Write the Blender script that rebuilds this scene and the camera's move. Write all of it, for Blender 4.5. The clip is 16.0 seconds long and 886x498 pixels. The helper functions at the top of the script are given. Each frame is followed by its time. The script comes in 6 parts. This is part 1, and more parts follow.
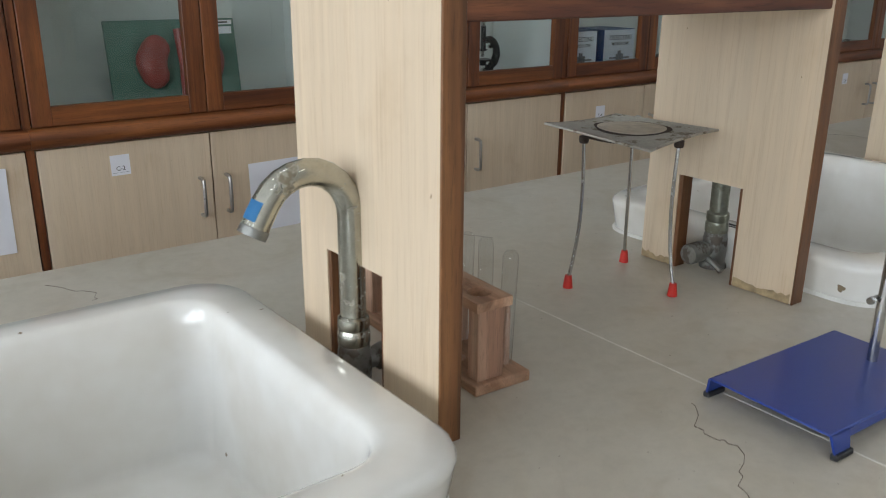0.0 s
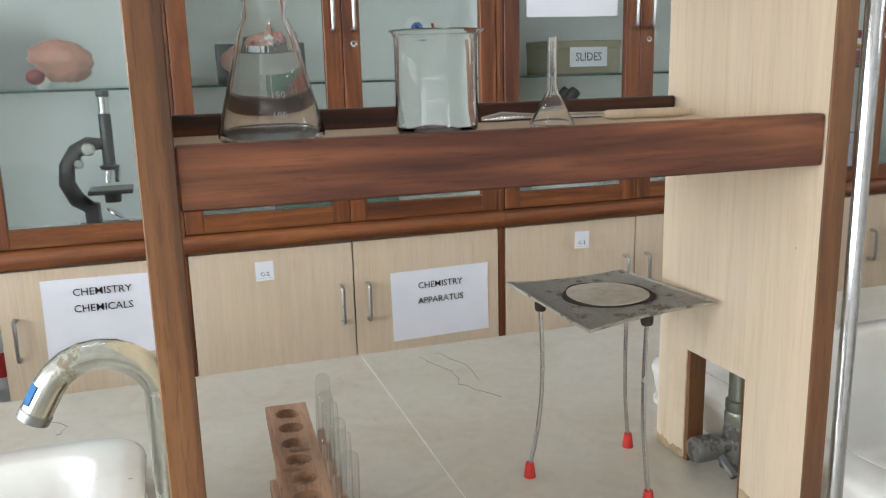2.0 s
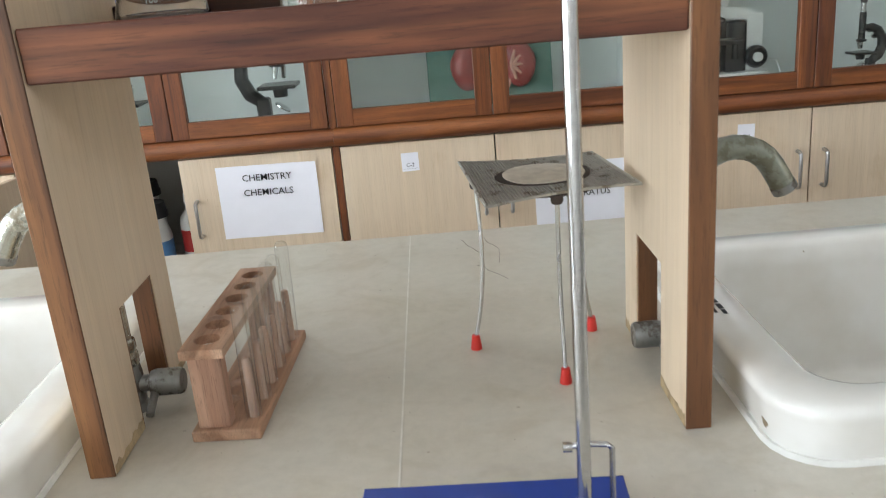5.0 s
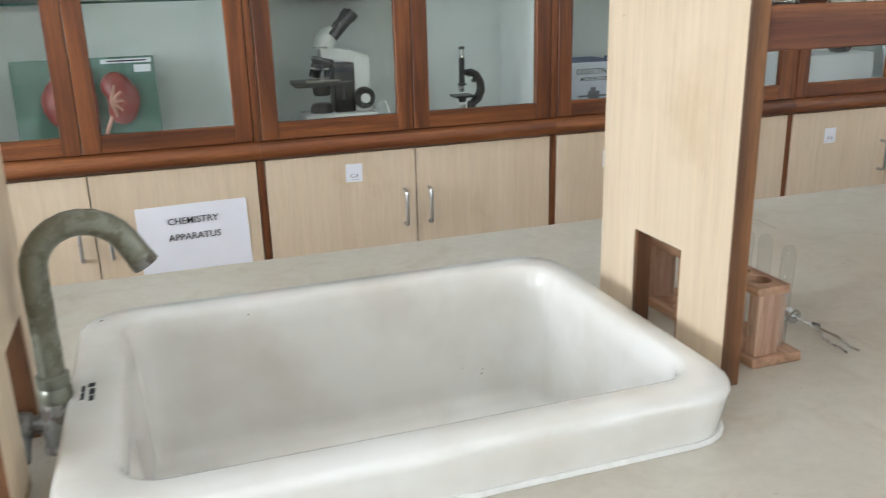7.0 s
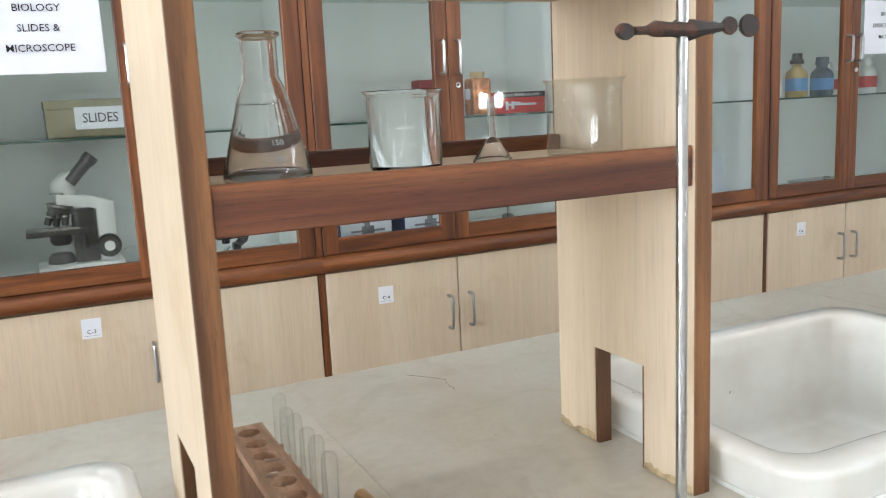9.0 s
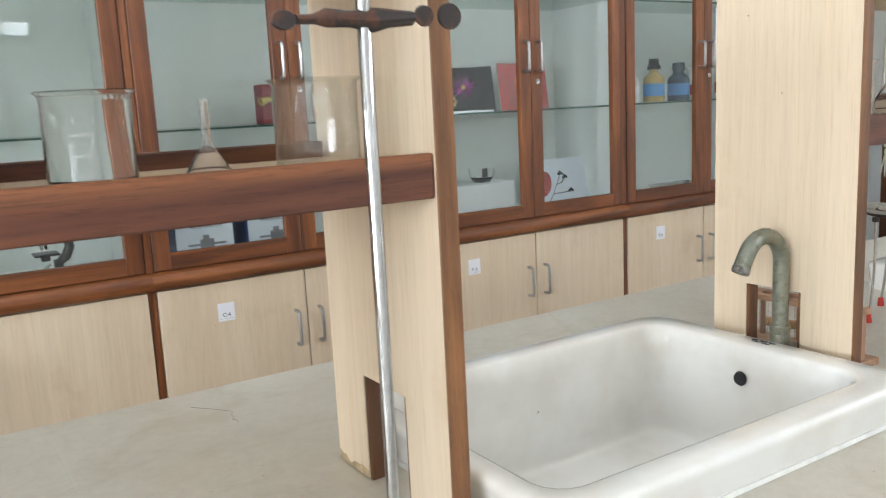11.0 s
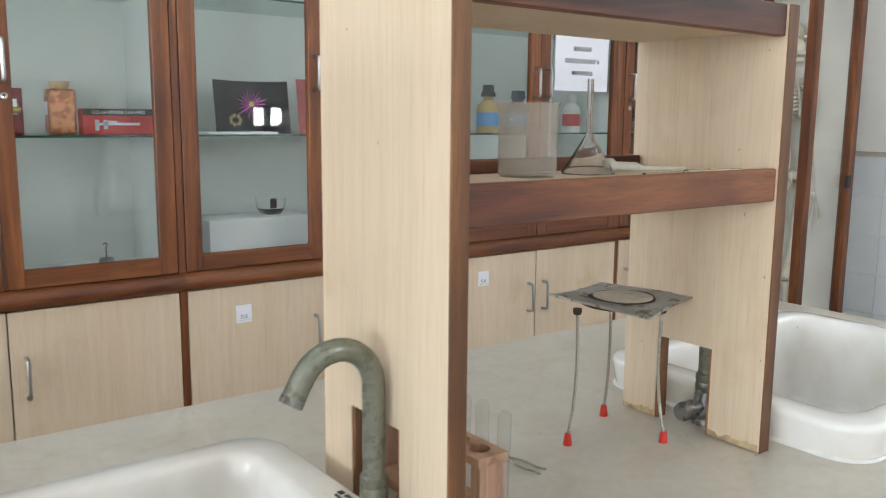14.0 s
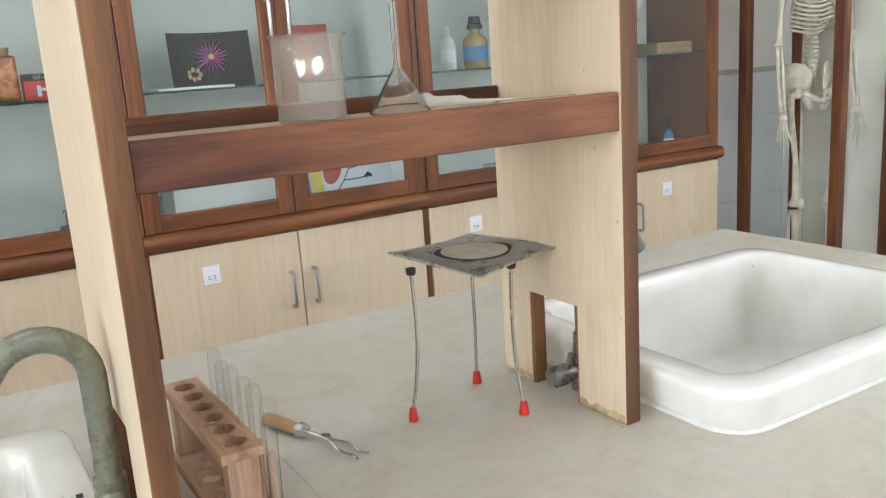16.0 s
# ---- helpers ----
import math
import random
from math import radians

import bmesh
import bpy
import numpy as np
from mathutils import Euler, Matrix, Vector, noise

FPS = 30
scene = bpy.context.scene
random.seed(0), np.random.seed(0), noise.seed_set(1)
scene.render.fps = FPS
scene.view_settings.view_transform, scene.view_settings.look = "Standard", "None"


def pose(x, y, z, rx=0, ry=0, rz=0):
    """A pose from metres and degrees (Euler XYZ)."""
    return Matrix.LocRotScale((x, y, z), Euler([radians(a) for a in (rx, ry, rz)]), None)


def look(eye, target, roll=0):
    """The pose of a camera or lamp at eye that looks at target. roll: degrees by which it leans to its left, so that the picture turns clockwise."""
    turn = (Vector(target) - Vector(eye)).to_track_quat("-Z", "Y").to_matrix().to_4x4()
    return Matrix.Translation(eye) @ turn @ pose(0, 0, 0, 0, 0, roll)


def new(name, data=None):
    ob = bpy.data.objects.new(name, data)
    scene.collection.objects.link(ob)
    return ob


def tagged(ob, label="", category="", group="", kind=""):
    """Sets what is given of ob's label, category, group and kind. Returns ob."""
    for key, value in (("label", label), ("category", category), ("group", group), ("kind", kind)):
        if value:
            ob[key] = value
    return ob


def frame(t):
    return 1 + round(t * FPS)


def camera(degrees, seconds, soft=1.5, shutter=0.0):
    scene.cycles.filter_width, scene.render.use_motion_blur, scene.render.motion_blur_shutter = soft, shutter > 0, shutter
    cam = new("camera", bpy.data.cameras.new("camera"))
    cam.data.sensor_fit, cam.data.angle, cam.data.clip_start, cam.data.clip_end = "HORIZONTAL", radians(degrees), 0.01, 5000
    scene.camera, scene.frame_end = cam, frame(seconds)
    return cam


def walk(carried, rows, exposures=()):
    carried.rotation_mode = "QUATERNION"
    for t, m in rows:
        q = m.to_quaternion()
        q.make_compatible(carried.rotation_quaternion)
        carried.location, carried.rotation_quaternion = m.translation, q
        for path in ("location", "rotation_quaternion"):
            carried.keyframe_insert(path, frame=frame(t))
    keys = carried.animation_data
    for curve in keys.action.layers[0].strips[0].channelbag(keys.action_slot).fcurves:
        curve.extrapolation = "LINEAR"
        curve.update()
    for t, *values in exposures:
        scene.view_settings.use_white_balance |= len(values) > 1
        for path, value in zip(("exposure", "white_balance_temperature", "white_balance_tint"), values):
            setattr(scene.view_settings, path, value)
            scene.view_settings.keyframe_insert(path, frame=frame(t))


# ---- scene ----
cam = camera(55.8, 16.0, soft=1.0, shutter=0.25)
PATH = [
    (0, (0.066, -0.064, 1.27), (1.216, 1.444, 0.637), 0.5),
    (0.5, (0.186, -0.027, 1.274), (1.255, 1.545, 0.654), 0.1),
    (1, (0.264, -0.028, 1.288), (1.199, 1.641, 0.705), -1.2),
    (1.5, (0.362, -0.059, 1.3), (1.137, 1.711, 0.782), -0.9),
    (2, (0.441, -0.122, 1.321), (1.057, 1.732, 0.889), -1.4),
    (2.5, (0.485, -0.157, 1.332), (0.968, 1.755, 1.001), -1.3),
    (3, (0.516, -0.145, 1.342), (0.905, 1.799, 1.08), -1.9),
    (3.2, (0.541, -0.137, 1.346), (0.902, 1.811, 1.074), -1.8),
    (5.3, (0.784, -0.256, 1.281), (0.762, 1.63, 0.617), -5.1),
    (5.5, (0.81, -0.283, 1.278), (0.823, 1.6, 0.602), -4.9),
    (6, (0.89, -0.314, 1.278), (1.095, 1.56, 0.609), -4.1),
    (6.5, (0.995, -0.269, 1.28), (1.407, 1.579, 0.636), -2.1),
    (7, (1.104, -0.215, 1.301), (1.709, 1.593, 0.698), -1.5),
    (7.5, (1.202, -0.167, 1.299), (1.944, 1.608, 0.752), -1.3),
    (8, (1.298, -0.168, 1.303), (2.123, 1.586, 0.811), -1.7),
    (8.5, (1.426, -0.185, 1.319), (2.282, 1.576, 0.908), -2.2),
    (8.7, (1.468, -0.202, 1.33), (2.322, 1.568, 0.96), -2.6),
    (10.8, (1.677, -0.232, 1.324), (2.704, 1.456, 1.015), -2.9),
    (11, (1.71, -0.207, 1.319), (2.771, 1.453, 0.976), -2.8),
    (11.5, (1.795, -0.133, 1.304), (2.93, 1.464, 0.903), -2.2),
    (12, (1.865, -0.097, 1.306), (3.026, 1.477, 0.888), -1.3),
    (12.5, (1.987, -0.122, 1.308), (3.122, 1.472, 0.898), -0.2),
    (13, (2.123, -0.176, 1.32), (3.239, 1.438, 0.932), 0.4),
    (13.5, (2.207, -0.192, 1.329), (3.348, 1.411, 0.971), 0.5),
    (14, (2.329, -0.158, 1.335), (3.517, 1.42, 1.025), 0.5),
    (14.5, (2.432, -0.121, 1.348), (3.643, 1.449, 1.082), -0.3),
    (15, (2.53, -0.138, 1.349), (3.693, 1.466, 1.076), -1.3),
    (15.5, (2.622, -0.187, 1.344), (3.701, 1.46, 0.994), -2.7),
    (16, (2.672, -0.228, 1.321), (3.676, 1.444, 0.878), -3.8),
]
EXPOSURES = [(0, -1.26), (0.5, -1.2), (1.0, -1.04), (1.5, -0.8), (2.0, -0.52), (2.5, -0.36), (3.0, -0.36), (5.5, -0.42), (6.0, -0.30), (7.0, -0.24), (8.5, 0.02), (11.0, 0.06), (12.5, 0.08), (13.5, 0.04), (14.5, -0.12), (15.0, -0.12), (15.5, 0.04), (16.0, 0.24)]
walk(cam, [(t, look(eye, target, roll)) for t, eye, target, roll in PATH], EXPOSURES)

# ---- light ----
ROOM_X0, ROOM_X1, ROOM_Y0, ROOM_Y1, ROOM_H = -3.2, 6.62, -3.4, 2.47, 3.1
world = bpy.data.worlds.new("world")
scene.world = world
world.use_nodes = True
wn = world.node_tree.nodes
sky = wn.new("ShaderNodeTexSky")
sky.sky_type, sky.sun_disc = "NISHITA", False
sky.sun_elevation, sky.sun_rotation = radians(50), radians(200)
wn["Background"].inputs[1].default_value = 0.12
world.node_tree.links.new(sky.outputs[0], wn["Background"].inputs[0])


def window_lamp(name, eye, target, sx, sy, power, colour):
    data = bpy.data.lights.new(name, "AREA")
    data.shape, data.size, data.size_y, data.energy, data.color = "RECTANGLE", sx, sy, power, colour
    ob = new(name, data)
    ob.matrix_world = look(eye, target)
    return ob


# windows: (centre along the wall, width, sill, head)
# the x=4.85 opening is enlarged as fill light for the east end
SOUTH_WINDOWS = [(-0.25, 0.30, 1.96, 2.18), (2.54, 0.55, 1.98, 2.20), (4.85, 1.10, 2.40, 2.85), (6.02, 0.42, 1.20, 1.46)]
# made-up high opening, kept out of view, to brighten the east end
EAST_FILL_WINDOWS = [(-1.6, 2.2, 2.55, 2.95)]
WEST_WINDOWS = [(-2.3, 1.6, 0.95, 2.45), (-0.4, 1.6, 0.95, 2.45), (1.4, 1.4, 0.95, 2.45)]
for wx, ww, z0, z1 in SOUTH_WINDOWS:
    # power beyond x=4 is raised to brighten the dim skeleton corner
    window_lamp("window_light", (wx, ROOM_Y0 - 0.20, (z0 + z1) / 2), (wx, 0, (z0 + z1) / 2 - 0.3), ww, z1 - z0, (520 if wx > 5 else 110 if wx > 4 else 60) * ww * (z1 - z0), (0.83, 0.91, 1.0))
for wy, ww, z0, z1 in WEST_WINDOWS:
    window_lamp("window_light", (ROOM_X0 - 0.20, wy, (z0 + z1) / 2), (0, wy, (z0 + z1) / 2 - 0.3), ww, z1 - z0, 72 * ww * (z1 - z0), (0.83, 0.91, 1.0))

# added fill lamp behind the made-up east opening
for wy, ww, z0, z1 in EAST_FILL_WINDOWS:
    window_lamp("window_light", (ROOM_X1 + 0.20, wy, (z0 + z1) / 2), (0, wy, (z0 + z1) / 2 - 0.3), ww, z1 - z0, 100 * ww * (z1 - z0), (0.83, 0.91, 1.0))


# ---- materials ----
def mat(name):
    m = bpy.data.materials.new(name)
    m.use_nodes = True
    nt = m.node_tree
    return m, nt, nt.nodes["Principled BSDF"]


def coords(nt, scale=(1, 1, 1), jitter=True):
    """Object coordinates, shifted by the object's own random number."""
    tc, mp = nt.nodes.new("ShaderNodeTexCoord"), nt.nodes.new("ShaderNodeMapping")
    mp.inputs["Scale"].default_value = scale
    nt.links.new(tc.outputs["Object"], mp.inputs["Vector"])
    if jitter:
        info, mul = nt.nodes.new("ShaderNodeObjectInfo"), nt.nodes.new("ShaderNodeMath")
        mul.operation, mul.inputs[1].default_value = "MULTIPLY", 23.0
        nt.links.new(info.outputs["Random"], mul.inputs[0])
        cmb = nt.nodes.new("ShaderNodeCombineXYZ")
        for k in range(3):
            nt.links.new(mul.outputs[0], cmb.inputs[k])
        nt.links.new(cmb.outputs[0], mp.inputs["Location"])
    return mp.outputs["Vector"]


def tex_noise(nt, vec, scale, detail=3.0, rough=0.55, distort=0.0):
    n = nt.nodes.new("ShaderNodeTexNoise")
    n.inputs["Scale"].default_value, n.inputs["Detail"].default_value = scale, detail
    n.inputs["Roughness"].default_value, n.inputs["Distortion"].default_value = rough, distort
    nt.links.new(vec, n.inputs["Vector"])
    return n.outputs[0]


def ramp(nt, fac, stops):
    r = nt.nodes.new("ShaderNodeValToRGB")
    while len(r.color_ramp.elements) < len(stops):
        r.color_ramp.elements.new(0.5)
    for e, (p, c) in zip(r.color_ramp.elements, stops):
        e.position = p
        e.color = (*c, 1) if len(c) == 3 else c
    nt.links.new(fac, r.inputs[0])
    return r.outputs[0]


def grey(v):
    return (v, v, v)


def blend(nt, fac, a, b, kind="MIX"):
    m = nt.nodes.new("ShaderNodeMix")
    m.data_type, m.blend_type = "RGBA", kind
    for sock, val in ((0, fac), (6, a), (7, b)):
        if isinstance(val, (float, int)):
            m.inputs[sock].default_value = val
        elif isinstance(val, tuple):
            m.inputs[sock].default_value = (*val, 1)
        else:
            nt.links.new(val, m.inputs[sock])
    return m.outputs[2]


def bump(nt, b, height, strength=0.2, dist=0.001):
    n = nt.nodes.new("ShaderNodeBump")
    n.inputs["Strength"].default_value, n.inputs["Distance"].default_value = strength, dist
    nt.links.new(height, n.inputs["Height"])
    nt.links.new(n.outputs[0], b.inputs["Normal"])


def plain(name, colour, rough=0.5, metal=0.0, vary=0.12, scale=30.0, coat=0.0):
    m, nt, b = mat(name)
    v = coords(nt)
    n = tex_noise(nt, v, scale, 4.0)
    n2 = tex_noise(nt, v, scale * 0.13, 2.0)
    lo, hi = tuple(c * (1 - vary) for c in colour), tuple(min(1, c * (1 + vary)) for c in colour)
    c1 = ramp(nt, n, [(0.3, lo), (0.7, hi)])
    c2 = ramp(nt, n2, [(0.3, grey(1 - vary * 0.7)), (0.7, grey(1.0))])
    nt.links.new(blend(nt, 1.0, c1, c2, "MULTIPLY"), b.inputs["Base Color"])
    b.inputs["Metallic"].default_value = metal
    nt.links.new(ramp(nt, n, [(0.2, grey(max(0, rough - 0.07))), (0.8, grey(min(1, rough + 0.07)))]), b.inputs["Roughness"])
    b.inputs["Coat Weight"].default_value = coat
    return m


def wood(name, dark, mid, light, axis, rough=0.45, coat=0.05, size=1.0):
    """Grain that runs along the axis: growth rings, broad figure, short pores and a few worn marks."""
    m, nt, b = mat(name)
    k = {"x": (0.9, 14, 14), "y": (14, 0.9, 14), "z": (14, 14, 0.9)}[axis]
    v = coords(nt, tuple(c * size for c in k))
    big = tex_noise(nt, v, 1.1, 3.0, 0.6, 1.6)
    fine = tex_noise(nt, v, 9.0, 5.0, 0.7, 0.3)
    pores = tex_noise(nt, coords(nt, tuple(c * size * 2.2 for c in k)), 16.0, 3.0, 0.7)
    ring = nt.nodes.new("ShaderNodeTexWave")
    ring.wave_type, ring.rings_direction = "RINGS", axis.upper()
    ring.inputs["Scale"].default_value, ring.inputs["Distortion"].default_value = 0.75, 7.0
    ring.inputs["Detail"].default_value, ring.inputs["Detail Scale"].default_value = 3.0, 0.6
    nt.links.new(v, ring.inputs["Vector"])
    stain = tex_noise(nt, coords(nt, (1, 1, 1)), 5.0, 3.0)
    c = ramp(nt, big, [(0.34, dark), (0.49, mid), (0.66, light)])
    c = blend(nt, 0.36, c, ramp(nt, ring.outputs[1], [(0.0, grey(0.50)), (0.35, grey(0.92)), (1.0, grey(1.0))]), "MULTIPLY")
    c = blend(nt, 0.6, c, ramp(nt, fine, [(0.3, grey(0.55)), (0.62, grey(1.0))]), "MULTIPLY")
    c = blend(nt, 0.5, c, ramp(nt, pores, [(0.36, grey(0.45)), (0.46, grey(1.0))]), "MULTIPLY")
    c = blend(nt, 0.35, c, ramp(nt, stain, [(0.35, grey(0.6)), (0.65, grey(1.0))]), "MULTIPLY")
    nt.links.new(blend(nt, 1.0, c, grey(1.03), "MULTIPLY"), b.inputs["Base Color"])
    nt.links.new(ramp(nt, fine, [(0.2, grey(rough - 0.08)), (0.8, grey(rough + 0.12))]), b.inputs["Roughness"])
    b.inputs["Coat Weight"].default_value, b.inputs["Coat Roughness"].default_value = coat, 0.3
    bump(nt, b, fine, 0.3, 0.0006)
    return m


TEAK_D, TEAK_M, TEAK_L = (0.095, 0.024, 0.006), (0.19, 0.053, 0.012), (0.29, 0.094, 0.023)
M_TEAK_X = wood("teak_along_x", TEAK_D, TEAK_M, TEAK_L, "x")
M_TEAK_Z = wood("teak_along_z", TEAK_D, TEAK_M, TEAK_L, "z")
M_RACKRAIL = wood("rack_rail_wood", (0.044, 0.014, 0.008), (0.13, 0.038, 0.018), (0.29, 0.105, 0.042), "x", 0.5, 0.0)
M_RACKEDGE = wood("rack_edge_wood", (0.115, 0.046, 0.017), (0.21, 0.085, 0.031), (0.33, 0.145, 0.053), "z", 0.5, 0.0)
M_PINE_Y = wood("tube_rack_wood_y", (0.36, 0.185, 0.105), (0.50, 0.285, 0.175), (0.60, 0.38, 0.25), "y", 0.6, 0.0, 1.3)
M_PINE_Z = wood("tube_rack_wood_z", (0.44, 0.24, 0.155), (0.57, 0.35, 0.24), (0.66, 0.45, 0.32), "z", 0.6, 0.0, 1.3)
M_HANDLEWOOD = wood("turned_handle_wood", (0.36, 0.17, 0.05), (0.50, 0.27, 0.10), (0.60, 0.36, 0.15), "x", 0.4, 0.2, 2.0)


def laminate(name, base):
    """Pale maple laminate with fine upright streaks and handling marks."""
    m, nt, b = mat(name)
    v = coords(nt, (26, 26, 0.9))
    streak = tex_noise(nt, v, 3.0, 4.0, 0.6, 0.3)
    hair = tex_noise(nt, coords(nt, (60, 60, 2.2)), 5.0, 4.0, 0.7, 0.2)
    knock = tex_noise(nt, coords(nt, (1, 1, 0.8)), 120.0, 2.0, 0.4)
    soft = tex_noise(nt, coords(nt, (5, 5, 0.35)), 1.6, 2.0)
    dirt = tex_noise(nt, coords(nt), 6.0, 5.0, 0.6)
    lo, hi = tuple(c * 0.92 for c in base), tuple(min(1, c * 1.04) for c in base)
    c = ramp(nt, streak, [(0.25, lo), (0.75, hi)])
    c = blend(nt, 0.8, c, ramp(nt, soft, [(0.3, (0.91, 0.87, 0.82)), (0.7, (1, 1, 1))]), "MULTIPLY")
    c = blend(nt, 0.5, c, ramp(nt, dirt, [(0.25, (0.78, 0.70, 0.58)), (0.42, (1, 1, 1))]), "MULTIPLY")
    c = blend(nt, 0.55, c, ramp(nt, hair, [(0.32, (0.84, 0.78, 0.70)), (0.5, (1, 1, 1)), (0.72, (1.0, 0.985, 0.96))]), "MULTIPLY")
    c = blend(nt, 0.8, c, ramp(nt, knock, [(0.185, (0.45, 0.36, 0.26)), (0.200, (1, 1, 1))]), "MULTIPLY")
    nt.links.new(c, b.inputs["Base Color"])
    nt.links.new(ramp(nt, dirt, [(0.3, grey(0.5)), (0.7, grey(0.36))]), b.inputs["Roughness"])
    bump(nt, b, streak, 0.08, 0.0005)
    return m


M_LAM = laminate("maple_laminate", (0.70, 0.572, 0.425))
M_LAM_RACK = laminate("rack_laminate", (0.715, 0.585, 0.432))


def stone_top():
    """Polished cream stone: clouding, thin dark veins, stains, a dulled polish."""
    m, nt, b = mat("bench_stone")
    v = coords(nt, (1, 1, 1), False)
    cloud = tex_noise(nt, v, 3.2, 5.0, 0.6, 0.3)
    fine = tex_noise(nt, v, 60.0, 4.0, 0.7)
    vein = tex_noise(nt, v, 2.6, 3.0, 0.5, 0.8)
    stain = tex_noise(nt, v, 2.2, 4.0, 0.55, 0.3)
    c = ramp(nt, cloud, [(0.25, (0.535, 0.49, 0.415)), (0.5, (0.60, 0.56, 0.485)), (0.78, (0.65, 0.62, 0.55))])
    c = blend(nt, 0.5, c, ramp(nt, fine, [(0.3, grey(0.84)), (0.6, grey(1.0))]), "MULTIPLY")
    c = blend(nt, 0.18, c, ramp(nt, vein, [(0.480, grey(1.0)), (0.5, (0.80, 0.74, 0.66)), (0.52, grey(1.0))]), "MULTIPLY")
    c = blend(nt, 0.5, c, ramp(nt, stain, [(0.30, (0.80, 0.74, 0.64)), (0.60, grey(1.0))]), "MULTIPLY")
    patch = tex_noise(nt, v, 9.0, 6.0, 0.65, 1.2)
    speck = tex_noise(nt, v, 130.0, 2.0, 0.5)
    c = blend(nt, 0.55, c, ramp(nt, patch, [(0.33, (0.84, 0.80, 0.72)), (0.5, grey(1.0)), (0.68, (0.95, 0.94, 0.91))]), "MULTIPLY")
    c = blend(nt, 0.7, c, ramp(nt, speck, [(0.235, (0.42, 0.36, 0.28)), (0.26, grey(1.0))]), "MULTIPLY")
    nt.links.new(c, b.inputs["Base Color"])
    nt.links.new(ramp(nt, cloud, [(0.2, grey(0.34)), (0.8, grey(0.28))]), b.inputs["Roughness"])
    bump(nt, b, fine, 0.06, 0.0004)
    return m


M_STONE = stone_top()


def ceramic():
    m, nt, b = mat("glazed_ceramic")
    v = coords(nt)
    n = tex_noise(nt, v, 7.0, 4.0, 0.55)
    sp = tex_noise(nt, v, 55.0, 2.0, 0.4)
    c = ramp(nt, n, [(0.3, (0.70, 0.665, 0.60)), (0.6, (0.82, 0.81, 0.775))])
    c = blend(nt, 1.0, c, ramp(nt, sp, [(0.205, (0.35, 0.28, 0.2)), (0.218, grey(1.0))]), "MULTIPLY")
    nt.links.new(c, b.inputs["Base Color"])
    nt.links.new(ramp(nt, n, [(0.35, grey(0.15)), (0.65, grey(0.07))]), b.inputs["Roughness"])
    b.inputs["Coat Weight"].default_value, b.inputs["Coat Roughness"].default_value = 0.5, 0.05
    return m


M_CERAMIC = ceramic()
M_SEAL = plain("white_sealant", (0.80, 0.79, 0.75), 0.55, 0, 0.1, 40)


def worn_metal(name, clean, stained, cut, rough=0.3, metal=1.0):
    m, nt, b = mat(name)
    v = coords(nt)
    n = tex_noise(nt, v, 45.0, 5.0, 0.65)
    n2 = tex_noise(nt, v, 160.0, 3.0, 0.6)
    f = ramp(nt, n, [(cut, grey(1.0)), (cut + 0.07, grey(0.0))])
    c = blend(nt, f, clean, stained)
    c = blend(nt, 0.4, c, ramp(nt, n2, [(0.3, grey(0.65)), (0.6, grey(1.0))]), "MULTIPLY")
    nt.links.new(c, b.inputs["Base Color"])
    nt.links.new(ramp(nt, f, [(0.0, grey(rough)), (1.0, grey(0.75))]), b.inputs["Roughness"])
    nt.links.new(ramp(nt, f, [(0.0, grey(metal)), (1.0, grey(metal * 0.4))]), b.inputs["Metallic"])
    bump(nt, b, n, 0.3, 0.0006)
    return m


M_TAP_CHROME = worn_metal("pitted_chrome", (0.46, 0.455, 0.40), (0.27, 0.235, 0.17), 0.36, 0.24)
M_TAP_OLIVE = worn_metal("tarnished_tap", (0.24, 0.25, 0.205), (0.185, 0.18, 0.13), 0.42, 0.3, 0.8)
M_VALVE = worn_metal("dull_valve_metal", (0.26, 0.26, 0.245), (0.12, 0.10, 0.08), 0.42, 0.4, 0.8)
M_STEEL = worn_metal("drawn_steel", (0.58, 0.58, 0.57), (0.33, 0.31, 0.28), 0.33, 0.2)
M_ROD = worn_metal("chromed_rod", (0.52, 0.52, 0.52), (0.40, 0.39, 0.37), 0.22, 0.10)
M_HANDLE = worn_metal("brushed_handle", (0.50, 0.50, 0.50), (0.35, 0.34, 0.33), 0.3, 0.32)
M_GAUZE = worn_metal("wire_gauze_metal", (0.46, 0.44, 0.39), (0.22, 0.185, 0.14), 0.37, 0.5, 0.6)
M_CASTIRON = worn_metal("rusty_clamp", (0.045, 0.036, 0.033), (0.11, 0.05, 0.032), 0.42, 0.5, 0.5)
M_CHAR = plain("charred_ring", (0.045, 0.03, 0.022), 0.9)
M_FIBRE = plain("ceramic_fibre", (0.54, 0.49, 0.41), 0.95, 0, 0.15, 80)
M_RED = plain("red_rubber", (0.62, 0.03, 0.02), 0.45, 0, 0.1)
M_BLACK = plain("black_rubber", (0.018, 0.018, 0.02), 0.55)
M_BLUE, bnt, bb = mat("blue_enamel")
bb.inputs["Base Color"].default_value, bb.inputs["Roughness"].default_value = (0.010, 0.040, 0.25, 1), 0.34
bb.inputs["Coat Weight"].default_value, bb.inputs["Coat Roughness"].default_value = 0.25, 0.12
bump(bnt, bb, tex_noise(bnt, coords(bnt), 220.0, 2.0), 0.05, 0.0004)
M_BLUETAPE = plain("blue_tape", (0.06, 0.30, 0.62), 0.6)
M_PAPER = plain("white_paper", (0.82, 0.82, 0.87), 0.8, 0, 0.03, 8)
M_INK = plain("black_ink", (0.02, 0.02, 0.022), 0.7)
